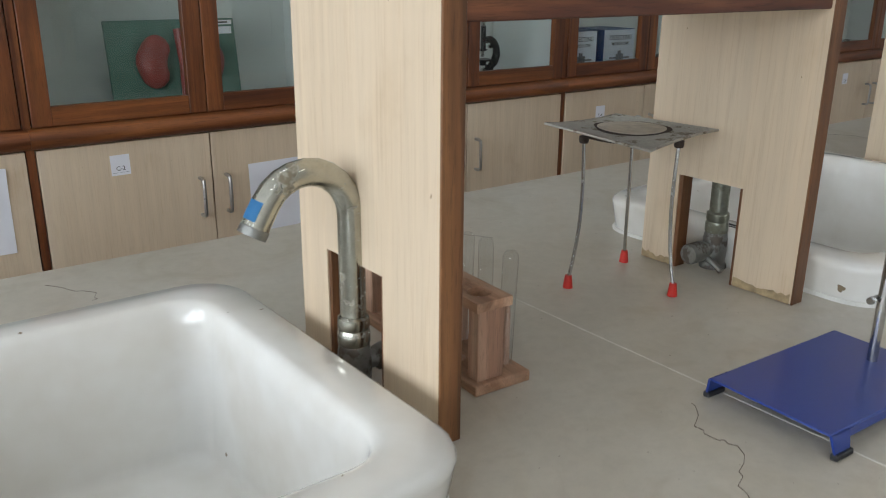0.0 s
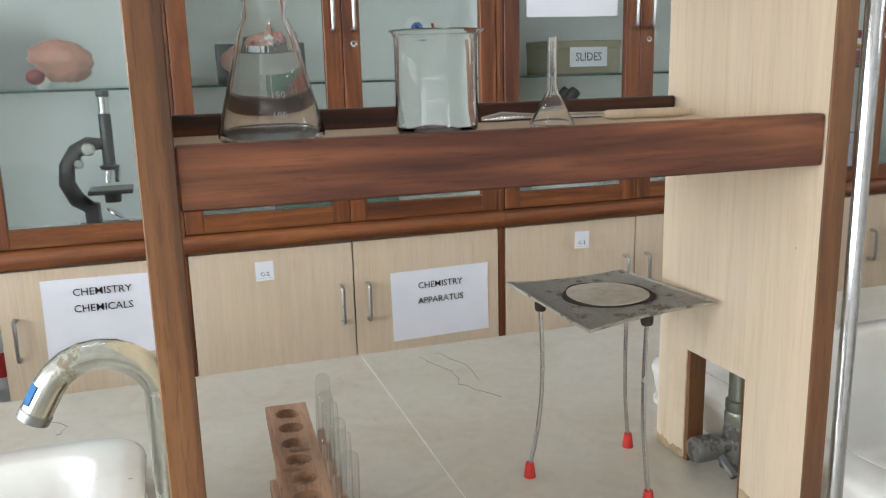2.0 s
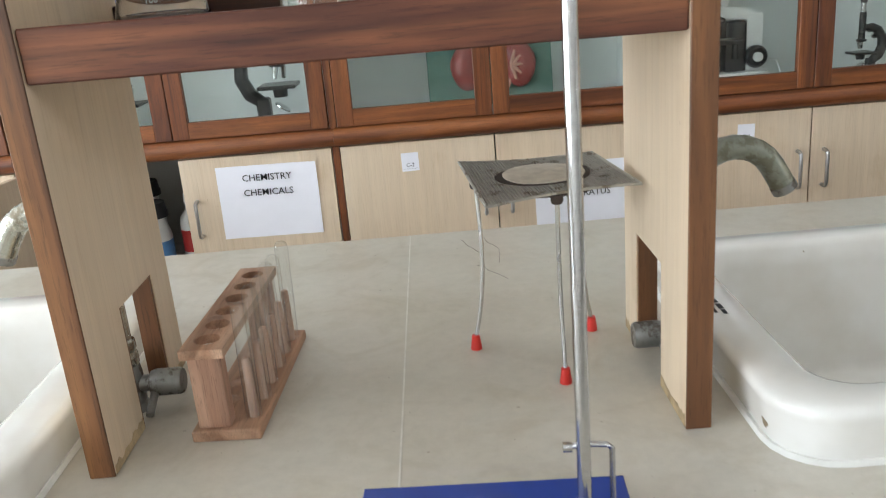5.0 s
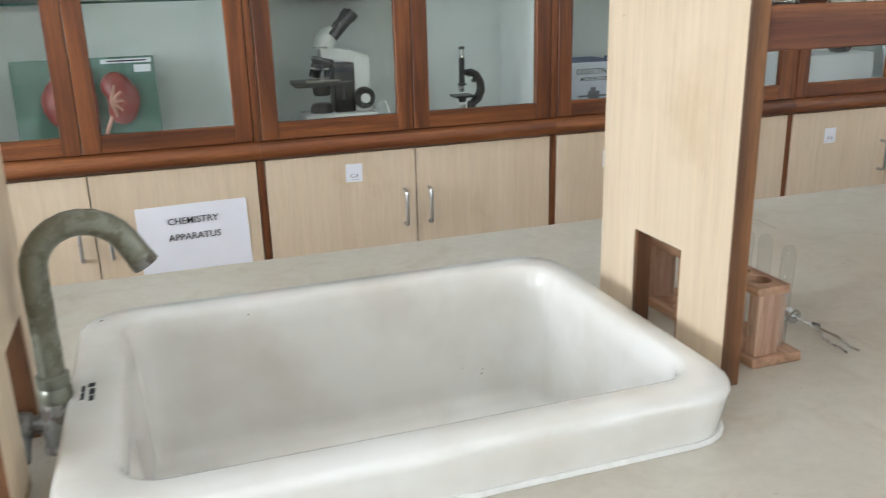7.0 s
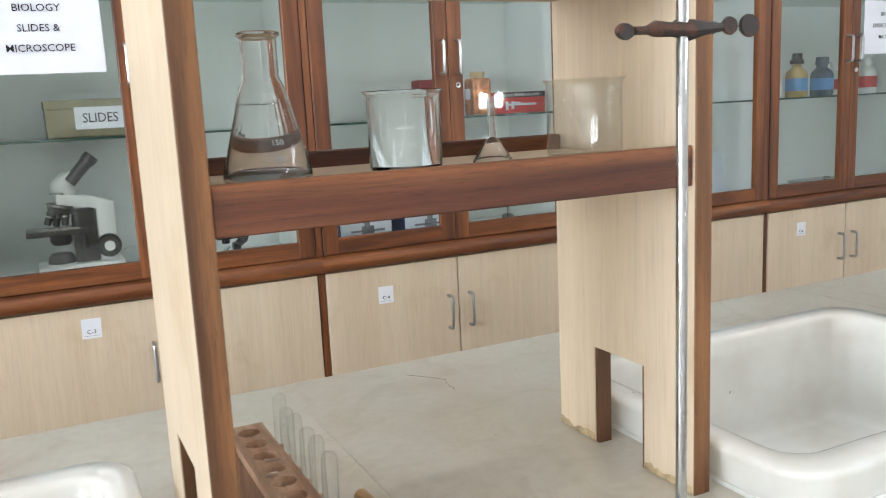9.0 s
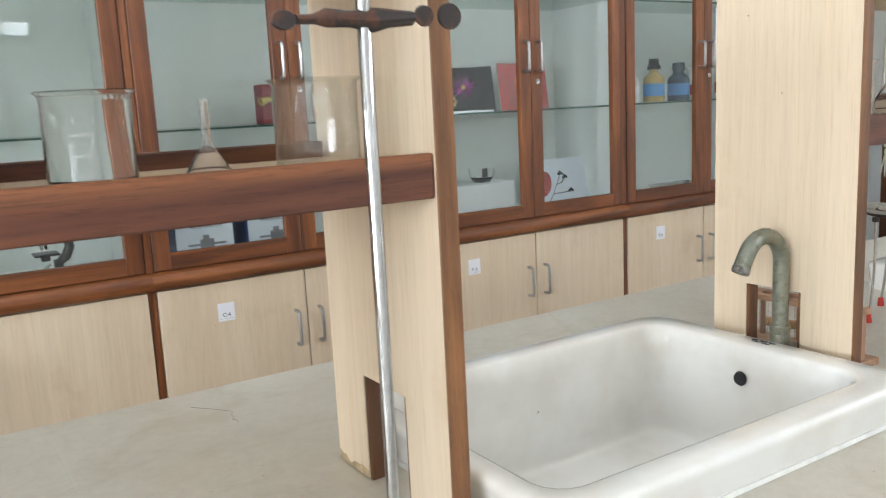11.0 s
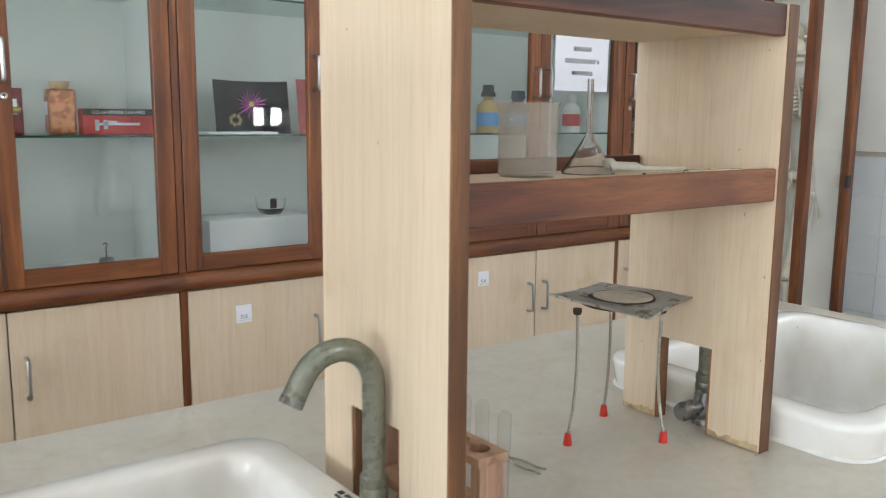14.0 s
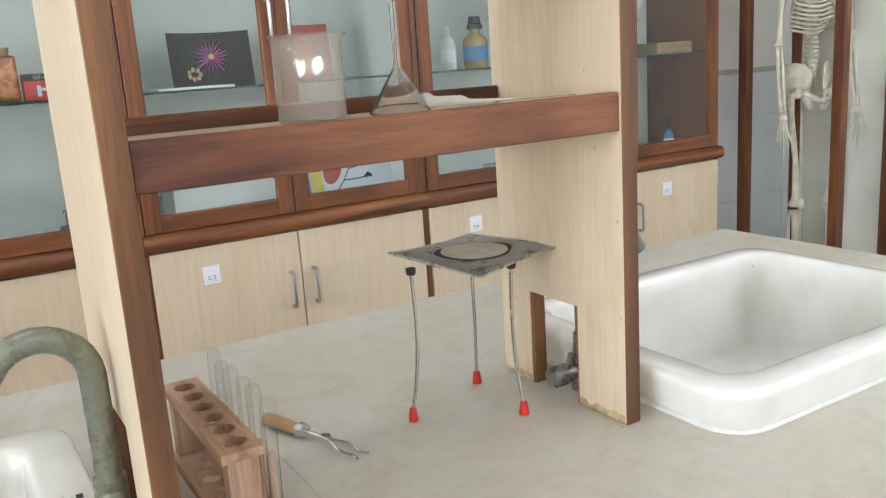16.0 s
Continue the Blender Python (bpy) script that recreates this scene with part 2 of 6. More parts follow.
M_INK_GREY = plain("grey_ink", (0.22, 0.22, 0.24), 0.7)
M_WHITEINK = plain("white_enamel_print", (0.80, 0.80, 0.78), 0.6)
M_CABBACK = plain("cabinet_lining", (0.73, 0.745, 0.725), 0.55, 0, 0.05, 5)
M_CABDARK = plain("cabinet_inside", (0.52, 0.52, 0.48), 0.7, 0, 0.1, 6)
M_WALL = plain("wall_paint", (0.83, 0.81, 0.77), 0.75, 0, 0.05, 4)
M_CEIL = plain("ceiling_paint", (0.80, 0.80, 0.78), 0.85, 0, 0.04, 4)
M_FLOOR = plain("floor_terrazzo", (0.42, 0.38, 0.33), 0.4, 0, 0.15, 40)
M_TILE = plain("pale_wall_tile", (0.82, 0.845, 0.87), 0.22, 0, 0.04, 3)
M_TILETRIM = plain("beige_tile_border", (0.52, 0.46, 0.38), 0.4, 0, 0.1, 20)
M_CASEBOARD = plain("cream_case_board", (0.80, 0.77, 0.68), 0.6, 0, 0.1, 5)
M_GROUT = plain("joint_filler", (0.72, 0.69, 0.62), 0.8, 0, 0.1, 60)
M_CRACK = plain("crack_dirt", (0.16, 0.13, 0.10), 0.9)
M_BONE = plain("model_bone", (0.72, 0.66, 0.54), 0.55, 0, 0.2, 25)


def thin_glass(name, tint, ior=1.45, rough=0.0):
    """Clear sheet: sees through, mirrors by its Fresnel gloss."""
    m, nt, b = mat(name)
    nt.nodes.remove(b)
    tr, gl, fr, mx = (nt.nodes.new(k) for k in ("ShaderNodeBsdfTransparent", "ShaderNodeBsdfGlossy", "ShaderNodeLayerWeight", "ShaderNodeMixShader"))
    tr.inputs[0].default_value = (*tint, 1)
    gl.inputs["Roughness"].default_value = rough
    base = ((ior - 1) / (ior + 1)) ** 2
    fr.inputs["Blend"].default_value = 0.5
    pw, ma = nt.nodes.new("ShaderNodeMath"), nt.nodes.new("ShaderNodeMath")
    pw.operation, pw.inputs[1].default_value = "POWER", 5.0
    ma.operation, ma.inputs[1].default_value, ma.inputs[2].default_value = "MULTIPLY_ADD", 1 - base, base
    nt.links.new(fr.outputs["Facing"], pw.inputs[0])
    nt.links.new(pw.outputs[0], ma.inputs[0])
    nt.links.new(ma.outputs[0], mx.inputs[0])
    nt.links.new(tr.outputs[0], mx.inputs[1])
    nt.links.new(gl.outputs[0], mx.inputs[2])
    nt.links.new(mx.outputs[0], nt.nodes["Material Output"].inputs[0])
    return m


M_PANE = thin_glass("window_pane", (0.955, 0.98, 0.968), 1.5)
M_CASEPANE = thin_glass("case_pane", (0.98, 0.988, 0.984), 1.45)
M_GLASSWARE, gnt, gb = mat("laboratory_glass")
gb.inputs["Base Color"].default_value, gb.inputs["Roughness"].default_value = (1.0, 1.0, 0.995, 1), 0.0
gb.inputs["Transmission Weight"].default_value, gb.inputs["IOR"].default_value = 1.0, 1.45
M_TUBEGLASS = thin_glass("thin_tube_glass", (0.965, 0.972, 0.965), 1.8)
def clouded_glass():
    """Beaker glass with a chalky film, thicker towards some patches."""
    m = thin_glass("clouded_glass", (0.97, 0.965, 0.95), 1.5, 0.03)
    nt = m.node_tree
    out = nt.nodes["Material Output"]
    clear = out.inputs[0].links[0].from_socket
    df, mx = nt.nodes.new("ShaderNodeBsdfDiffuse"), nt.nodes.new("ShaderNodeMixShader")
    df.inputs[0].default_value = (0.93, 0.91, 0.86, 1)
    film = tex_noise(nt, coords(nt, (1, 1, 1.6)), 14.0, 5.0, 0.6, 0.4)
    nt.links.new(ramp(nt, film, [(0.25, grey(0.10)), (0.75, grey(0.24))]), mx.inputs[0])
    nt.links.new(clear, mx.inputs[1])
    nt.links.new(df.outputs[0], mx.inputs[2])
    nt.links.new(mx.outputs[0], out.inputs[0])
    return m


M_GLASS_FROST = clouded_glass()
M_SHELFGLASS = thin_glass("shelf_glass", (0.80, 0.90, 0.87), 1.5)
M_SHELFEDGE = plain("green_glass_edge", (0.018, 0.060, 0.048), 0.2, 0, 0.1)


# ---- building helpers ----
def add_box(bm, lo, hi, bev=0.0, seg=1):
    x0, y0, z0 = lo
    x1, y1, z1 = hi
    v = [bm.verts.new(p) for p in ((x0, y0, z0), (x1, y0, z0), (x1, y1, z0), (x0, y1, z0), (x0, y0, z1), (x1, y0, z1), (x1, y1, z1), (x0, y1, z1))]
    fs = [bm.faces.new([v[i] for i in q]) for q in ((3, 2, 1, 0), (4, 5, 6, 7), (0, 1, 5, 4), (1, 2, 6, 5), (2, 3, 7, 6), (3, 0, 4, 7))]
    if bev > 0:
        es = list({e for f in fs for e in f.edges})
        bmesh.ops.bevel(bm, geom=es, offset=bev, segments=seg, affect="EDGES", profile=0.6)
    return bm


def box(lo, hi, bev=0.0, seg=1):
    return add_box(bmesh.new(), lo, hi, bev, seg)


def add_lathe(bm, profile, at=(0, 0, 0), segs=24, m=None, squash=1.0):
    """Turns (radius, height) pairs about z."""
    rings = []
    for r, z in profile:
        if r < 1e-6:
            rings.append([bm.verts.new((0, 0, z))])
        else:
            rings.append([bm.verts.new((r * math.cos(2 * math.pi * i / segs), squash * r * math.sin(2 * math.pi * i / segs), z)) for i in range(segs)])
    for a, b in zip(rings, rings[1:]):
        for i in range(segs):
            j = (i + 1) % segs
            q = [a[i % len(a)], a[j % len(a)], b[j % len(b)], b[i % len(b)]]
            q = list(dict.fromkeys(q))
            if len(q) > 2:
                bm.faces.new(q)
    mm = Matrix.Translation(at) @ (m or Matrix.Identity(4))
    for ring in rings:
        for vert in ring:
            vert.co = mm @ vert.co
    return bm


def lathe(profile, at=(0, 0, 0), segs=24, m=None):
    return add_lathe(bmesh.new(), profile, at, segs, m)


def add_sweep(bm, pts, r, segs=8, flat=1.0):
    """A round bar along points; r is one radius or one for each point."""
    pts = [Vector(p) for p in pts]
    rs = r if isinstance(r, (list, tuple)) else [r] * len(pts)
    rings, side = [], None
    for i, p in enumerate(pts):
        d = (pts[min(i + 1, len(pts) - 1)] - pts[max(i - 1, 0)]).normalized()
        if side is None:
            side = d.orthogonal().normalized()
        side = (side - d * side.dot(d)).normalized()
        up = d.cross(side)
        rings.append([bm.verts.new(p + rs[i] * (math.cos(2 * math.pi * k / segs) * side + flat * math.sin(2 * math.pi * k / segs) * up)) for k in range(segs)])
    for a, b in zip(rings, rings[1:]):
        for k in range(segs):
            bm.faces.new((a[k], a[(k + 1) % segs], b[(k + 1) % segs], b[k]))
    bm.faces.new(list(reversed(rings[0])))
    bm.faces.new(rings[-1])
    return bm


def sweep(pts, r, segs=8, flat=1.0):
    return add_sweep(bmesh.new(), pts, r, segs, flat)


def add_ball(bm, at, size, segs=12, m=None):
    n = segs // 2 + 1
    prof = [(math.sin(math.pi * i / n), -math.cos(math.pi * i / n)) for i in range(n + 1)]
    prof[0], prof[-1] = (0, -1), (0, 1)
    mm = (m or Matrix.Identity(4)) @ Matrix.Diagonal((*size, 1))
    return add_lathe(bm, prof, at, segs, mm)


def rrect(cx, cy, hx, hy, r, z, n=6):
    out = []
    for sx, sy, a0 in ((1, 1, 0), (-1, 1, 90), (-1, -1, 180), (1, -1, 270)):
        for i in range(n + 1):
            a = radians(a0 + 90 * i / n)
            out.append((cx + sx * (hx - r) + r * math.cos(a), cy + sy * (hy - r) + r * math.sin(a), z))
    return out


def loft(rings, cap0=False, cap1=False):
    bm = bmesh.new()
    vs = [[bm.verts.new(p) for p in ring] for ring in rings]
    n = len(vs[0])
    for a, b in zip(vs, vs[1:]):
        for i in range(n):
            bm.faces.new((a[i], a[(i + 1) % n], b[(i + 1) % n], b[i]))
    if cap0:
        bm.faces.new(list(reversed(vs[0])))
    if cap1:
        bm.faces.new(vs[-1])
    return bm


def mesh_of(name, bm, material, angle=35, fix=True):
    if fix:
        bmesh.ops.recalc_face_normals(bm, faces=bm.faces)
    me = bpy.data.meshes.new(name)
    bm.to_mesh(me)
    bm.free()
    me.polygons.foreach_set("use_smooth", [True] * len(me.polygons))
    me.set_sharp_from_angle(angle=radians(angle))
    me.materials.append(material)
    return me


def part(name, bm, material, parent, label="", at=None, angle=35):
    ob = new(name, mesh_of(name, bm, material, angle))
    ob.parent = parent
    if at is not None:
        ob.matrix_basis = at
    if label:
        tagged(ob, label)
    return ob


def thing(name, label, category, at=(0, 0, 0), group="", kind="", turn=0.0):
    ob = new(name)
    ob.empty_display_size = 0.05
    ob.matrix_basis = pose(*at, 0, 0, turn)
    return tagged(ob, label, category, group, kind)


def solo(name, bm, material, label, category, at=(0, 0, 0), turn=0.0, group="", kind="", angle=35):
    ob = new(name, mesh_of(name, bm, material, angle))
    ob.matrix_basis = pose(*at, 0, 0, turn)
    return tagged(ob, label, category, group, kind)


def lettering(text, size, material, parent, at, name="lettering", spacing=1.0, squeeze=1.0):
    """Words as a thin mesh; at: pose of the text's middle, facing its +z."""
    cu = bpy.data.curves.new(name, "FONT")
    cu.body, cu.size, cu.align_x, cu.align_y = text, size, "CENTER", "CENTER"
    cu.extrude, cu.resolution_u, cu.space_character, cu.offset = 0.0002, 2, spacing, size * 0.002
    ob = bpy.data.objects.new(name, cu)
    scene.collection.objects.link(ob)
    dg = bpy.context.evaluated_depsgraph_get()
    me = bpy.data.meshes.new_from_object(ob.evaluated_get(dg))
    bpy.data.objects.remove(ob)
    me.materials.clear()
    me.materials.append(material)
    out = new(name, me)
    out.parent = parent
    out.matrix_basis = at @ Matrix.Diagonal((squeeze, 1, 1, 1))
    return out


# ---- the room ----
def wall_with_openings(name, axis, fixed0, fixed1, a0, a1, h, openings, material):
    """A thick wall along an axis with rectangular holes (centre, width, sill, head)."""
    bm = bmesh.new()
    def put(u0, u1, z0, z1):
        if u1 - u0 > 1e-4 and z1 - z0 > 1e-4:
            if axis == "x":
                add_box(bm, (u0, fixed0, z0), (u1, fixed1, z1))
            else:
                add_box(bm, (fixed0, u0, z0), (fixed1, u1, z1))
    cur = a0
    for c, w, z0, z1 in sorted(openings):
        put(cur, c - w / 2, 0, h)
        put(c - w / 2, c + w / 2, 0, z0)
        put(c - w / 2, c + w / 2, z1, h)
        cur = c + w / 2
    put(cur, a1, 0, h)
    return solo(name, bm, material, "", "wall", kind="structure")


tagged(wall_with_openings("wall_south", "x", ROOM_Y0 - 0.2, ROOM_Y0, ROOM_X0, ROOM_X1, ROOM_H, SOUTH_WINDOWS, M_WALL), "cream painted wall with barred windows")
tagged(wall_with_openings("wall_west", "y", ROOM_X0 - 0.2, ROOM_X0, ROOM_Y0 - 0.2, ROOM_Y1 + 0.2, ROOM_H, WEST_WINDOWS, M_WALL), "cream painted wall with barred windows")
tagged(wall_with_openings("wall_north", "x", ROOM_Y1, ROOM_Y1 + 0.2, ROOM_X0, ROOM_X1, ROOM_H, [], M_WALL), "cream painted wall behind the display cabinets")
wall_east = tagged(wall_with_openings("wall_east", "y", ROOM_X1, ROOM_X1 + 0.2, ROOM_Y0 - 0.2, ROOM_Y1 + 0.2, ROOM_H, EAST_FILL_WINDOWS, M_WALL), "cream painted wall above pale blue tiles")
solo("floor", box((ROOM_X0 - 0.2, ROOM_Y0 - 0.2, -0.15), (ROOM_X1 + 0.2, ROOM_Y1 + 0.2, 0)), M_FLOOR, "grey polished terrazzo floor", "floor", kind="structure")
solo("ceiling", box((ROOM_X0 - 0.2, ROOM_Y0 - 0.2, ROOM_H), (ROOM_X1 + 0.2, ROOM_Y1 + 0.2, ROOM_H + 0.15)), M_CEIL, "plain white painted ceiling", "ceiling", kind="structure")
M_BAR = plain("grille_paint", (0.55, 0.55, 0.52), 0.5)
M_OUTFRAME = plain("window_frame_paint", (0.45, 0.40, 0.33), 0.5)


def window(name, m, w, h):
    """A barred casement: local x across, z up, y out through the wall."""
    ob = tagged(new(name), "out-of-view casement window with horizontal steel bars", "window", "", "structure")
    ob.matrix_basis = m
    fr = bmesh.new()
    for lo, hi in (((-w / 2, 0, 0), (w / 2, 0.06, 0.05)), ((-w / 2, 0, h - 0.05), (w / 2, 0.06, h)), ((-w / 2, 0, 0.05), (-w / 2 + 0.05, 0.06, h - 0.05)),
                   ((w / 2 - 0.05, 0, 0.05), (w / 2, 0.06, h - 0.05)), ((-0.03, 0, 0.05), (0.03, 0.06, h - 0.05))):
        add_box(fr, lo, hi)
    part("window_frame", fr, M_OUTFRAME, ob)
    for k in range(1, 8):
        z = h * k / 8
        part("bar", box((-w / 2, -0.03, z - 0.007), (w / 2, -0.016, z + 0.007)), M_BAR, ob)


for i, (wx, ww, z0, z1) in enumerate(SOUTH_WINDOWS):
    window("window_%d" % (i + 1), pose(wx, ROOM_Y0 - 0.09, z0, 0, 0, 180), ww, z1 - z0)
for i, (wy, ww, z0, z1) in enumerate(WEST_WINDOWS):
    window("window_%d" % (i + 5), pose(ROOM_X0 - 0.09, wy, z0, 0, 0, 90), ww, z1 - z0)
# barred frame for the made-up east fill opening
for i, (wy, ww, z0, z1) in enumerate(EAST_FILL_WINDOWS):
    window("window_%d" % (i + 8), pose(ROOM_X1 + 0.09, wy, z0, 0, 0, -90), ww, z1 - z0)

# lit tube lamps under the ceiling
M_TUBE, tnt, tb = mat("lit_tube")
tb.inputs["Emission Color"].default_value, tb.inputs["Emission Strength"].default_value = (0.87, 0.925, 1.0, 1), 42.0
M_FITTING = plain("lamp_fitting", (0.75, 0.75, 0.74), 0.4)
for lx, ly in ((-1.2, -1.5), (1.2, -1.5), (3.6, -1.5), (0.0, 0.95), (2.4, 0.95), (4.8, 0.95)):
    lamp = thing("tube_lamp", "lit white fluorescent tube on its batten", "ceiling lamp", (lx, ly, ROOM_H - 0.06), "tube lamps")
    part("batten", box((-0.62, -0.03, 0.005), (0.62, 0.03, 0.06), 0.004), M_FITTING, lamp)
    part("tube", sweep([(-0.58, 0, -0.02), (0.58, 0, -0.02)], 0.014, 10), M_TUBE, lamp)
    for sx in (-0.6, 0.6):
        part("socket", box((sx - 0.015, -0.018, -0.04), (sx + 0.015, 0.018, 0.005), 0.003), M_FITTING, lamp)

# ---- the bench ----
TOP = 0.90
BENCH_Y0, BENCH_Y1, BENCH_X0, BENCH_X1 = 0.03, 1.047, -0.75, 4.19
JOINTS = [BENCH_X0, 0.695, 1.833, 2.948, BENCH_X1]
# sinks: x0, x1, and the side on which the tap stands
SINKS = [(-0.175, 0.399, 1, 0.0), (0.993, 1.580, -1, 0.004, 0.012), (2.154, 2.752, 1, 0.0), (3.350, 3.925, -1, 0.0)]
SINK_Y0, SINK_Y1, RIM = 0.319, 0.764, 0.952
bench = thing("lab_bench", "island laboratory bench with a veined cream stone top", "bench", (0, 0, 0))
part("carcass", box((BENCH_X0 + 0.04, BENCH_Y0 + 0.05, 0.1), (BENCH_X1 - 0.04, BENCH_Y1 - 0.05, 0.62)), M_LAM, bench)
part("plinth", box((BENCH_X0 + 0.08, BENCH_Y0 + 0.1, 0.0), (BENCH_X1 - 0.08, BENCH_Y1 - 0.1, 0.1)), M_TEAK_X, bench)
for px in (BENCH_X0 + 0.04, 0.68, 1.86, 3.03, BENCH_X1 - 0.07):
    part("support", box((px, BENCH_Y0 + 0.05, 0.62), (px + 0.03, BENCH_Y1 - 0.05, TOP - 0.03)), M_LAM, bench)
for (x0, x1), (s0, s1, *rest) in zip(zip(JOINTS, JOINTS[1:]), SINKS):
    g = 0.0009
    outer = [(x0 + g, BENCH_Y0), (x1 - g, BENCH_Y0), (x1 - g, BENCH_Y1), (x0 + g, BENCH_Y1)]
    inner = [(s0 + 0.03, SINK_Y0 + 0.03), (s1 - 0.03, SINK_Y0 + 0.03), (s1 - 0.03, SINK_Y1 - 0.03), (s0 + 0.03, SINK_Y1 - 0.03)]
    b = 0.003
    oin = [(x, y + (b if i < 2 else -b)) for i, (x, y) in enumerate(outer)]
    rings = [[(x, y, TOP - 0.03) for x, y in inner], [(x, y, TOP - 0.03) for x, y in outer], [(x, y, TOP - b) for x, y in outer],
             [(x, y, TOP) for x, y in oin], [(x, y, TOP) for x, y in inner], [(x, y, TOP - 0.03) for x, y in inner]]
    part("stone_slab", loft(rings), M_STONE, bench, angle=20)
for jx in JOINTS[1:-1]:
    part("joint", box((jx - 0.0008, BENCH_Y0 + 0.004, TOP - 0.004), (jx + 0.0008, BENCH_Y1 - 0.004, TOP + 0.0004)), M_GROUT if jx < 1 else M_STONE, bench, "filled joint")


def crack(points, r):
    """A thin wandering crack lying in the stone."""
    pts = []
    rnd = random.Random(len(points) * 7 + int(points[0][0] * 100))
    for (xa, ya), (xb, yb) in zip(points, points[1:]):
        for k in range(6):
            f = k / 6
            pts.append((xa + (xb - xa) * f + rnd.uniform(-0.004, 0.004), ya + (yb - ya) * f + rnd.uniform(-0.003, 0.003), TOP))
    part("crack", sweep(pts, r, 4, 0.5), M_CRACK, bench, "fine dark crack")


crack([(0.657, 0.335), (0.62, 0.30), (0.625, 0.265), (0.57, 0.225), (0.54, 0.15)], 0.0006)
crack([(0.77, 1.0), (0.80, 0.93), (0.79, 0.88), (0.83, 0.80)], 0.0005)
crack([(0.80, 1.01), (0.83, 0.94), (0.82, 0.87)], 0.0005)
crack([(1.74, 0.19), (1.80, 0.25), (1.79, 0.30), (1.84, 0.36)], 0.0004)
crack([(2.02, 0.98), (2.06, 0.92), (2.05, 0.86)], 0.0005)
crack([(0.26, 0.99), (0.30, 0.93), (0.29, 0.90)], 0.0005)


# ---- sinks and taps ----
def sink(s0, s1, side, dy, front=0.0):
    cx, cy = (s0 + s1) / 2, (SINK_Y0 + front + SINK_Y1) / 2 + dy
    ob = thing("ceramic_sink", "white glazed ceramic laboratory sink sealed onto the stone top", "sink", (cx, cy, TOP), "sinks along the bench")
    hx, hy = (s1 - s0) / 2, (SINK_Y1 - SINK_Y0 - front) / 2
    z = RIM - TOP
    ledge, thin = 0.048, 0.032
    ix, off = hx - (ledge + thin) / 2, -side * (ledge - thin) / 2
    iy = hy - 0.043
    R = lambda h, k, r, zz: rrect(0, 0, h, k, r, zz)
    I = lambda d, r, zz: rrect(off, 0, ix - d, iy - d, r, zz)
    rings = [R(hx - 0.008, hy - 0.007, 0.048, -0.02), R(hx - 0.008, hy - 0.007, 0.048, 0.002), R(hx - 0.004, hy - 0.0035, 0.05, z - 0.03), R(hx - 0.001, hy - 0.001, 0.052, z - 0.013),
             R(hx, hy, 0.053, z - 0.008), R(hx - 0.002, hy - 0.002, 0.052, z - 0.003), R(hx - 0.007, hy - 0.007, 0.05, z), I(-0.006, 0.042, z), I(-0.001, 0.04, z - 0.002), I(0.003, 0.038, z - 0.008),
             I(0.006, 0.036, z - 0.03), I(0.013, 0.030, -0.095), I(0.0145, 0.030, -0.108), I(0.018, 0.031, -0.1145), I(0.025, 0.031, -0.1175), I(0.036, 0.03, -0.1183), I(0.15, 0.02, -0.123)]
    part("basin", loft(rings, cap1=True), M_CERAMIC, ob, angle=60)
    bead = [Vector(p) for p in rrect(0, 0, hx - 0.007, hy - 0.006, 0.048, 0.0005, 5)]
    part("sealant", sweep(bead + [bead[0], bead[1]], 0.0042, 6), M_SEAL, ob, "uneven white sealant bead")
    part("drain", lathe([(0.0, -0.1225), (0.02, -0.1225), (0.026, -0.120), (0.028, -0.1215), (0.028, -0.130)], (off, 0, 0), 16), M_STEEL, ob, "steel drain")
    wall_x = off + side * (ix - 0.011)
    if side > 0 and s0 > 0:
        # basin is not pierced: a black disc paints the hole's inner shade
        hole = lathe([(0.0, 0.004), (0.009, 0.004), (0.0100, -0.001), (0.011, 0.0)], (wall_x, 0.004, 0.004), 16, pose(0, 0, 0, 0, -side * 87, 0))
        part("overflow", hole, M_BLACK, ob, "flat black disc for the shaded overflow hole")
    if s0 < 0:
        return ob
    mk = bmesh.new()
    ux = side * (hx - 0.019)
    for k, (a, c, w, h) in enumerate(((-0.016, 0.004, 0.010, 0.004), (-0.002, 0.004, 0.012, 0.005), (0.012, 0.003, 0.008, 0.006), (-0.010, -0.004, 0.014, 0.003), (0.006, -0.004, 0.012, 0.003))):
        add_box(mk, (ux + c - h / 2, a - w / 2, z - 0.0005), (ux + c + h / 2, a + w / 2, z + 0.0006))
    part("maker_mark", mk, M_INK, ob, "small dark printed mark")
    return ob


for s in SINKS:
    sink(*s)

TAPS = [(0.423, 0.536, -1, M_TAP_CHROME, "pitted chrome swan-neck tap with a strip of blue tape"), (0.985, 0.552, 1, M_TAP_OLIVE, "tarnished olive-grey swan-neck tap"),
        (2.761, 0.530, -1, M_TAP_OLIVE, "tarnished olive-grey swan-neck tap"), (3.334, 0.543, 1, M_TAP_OLIVE, "tarnished olive-grey swan-neck tap")]


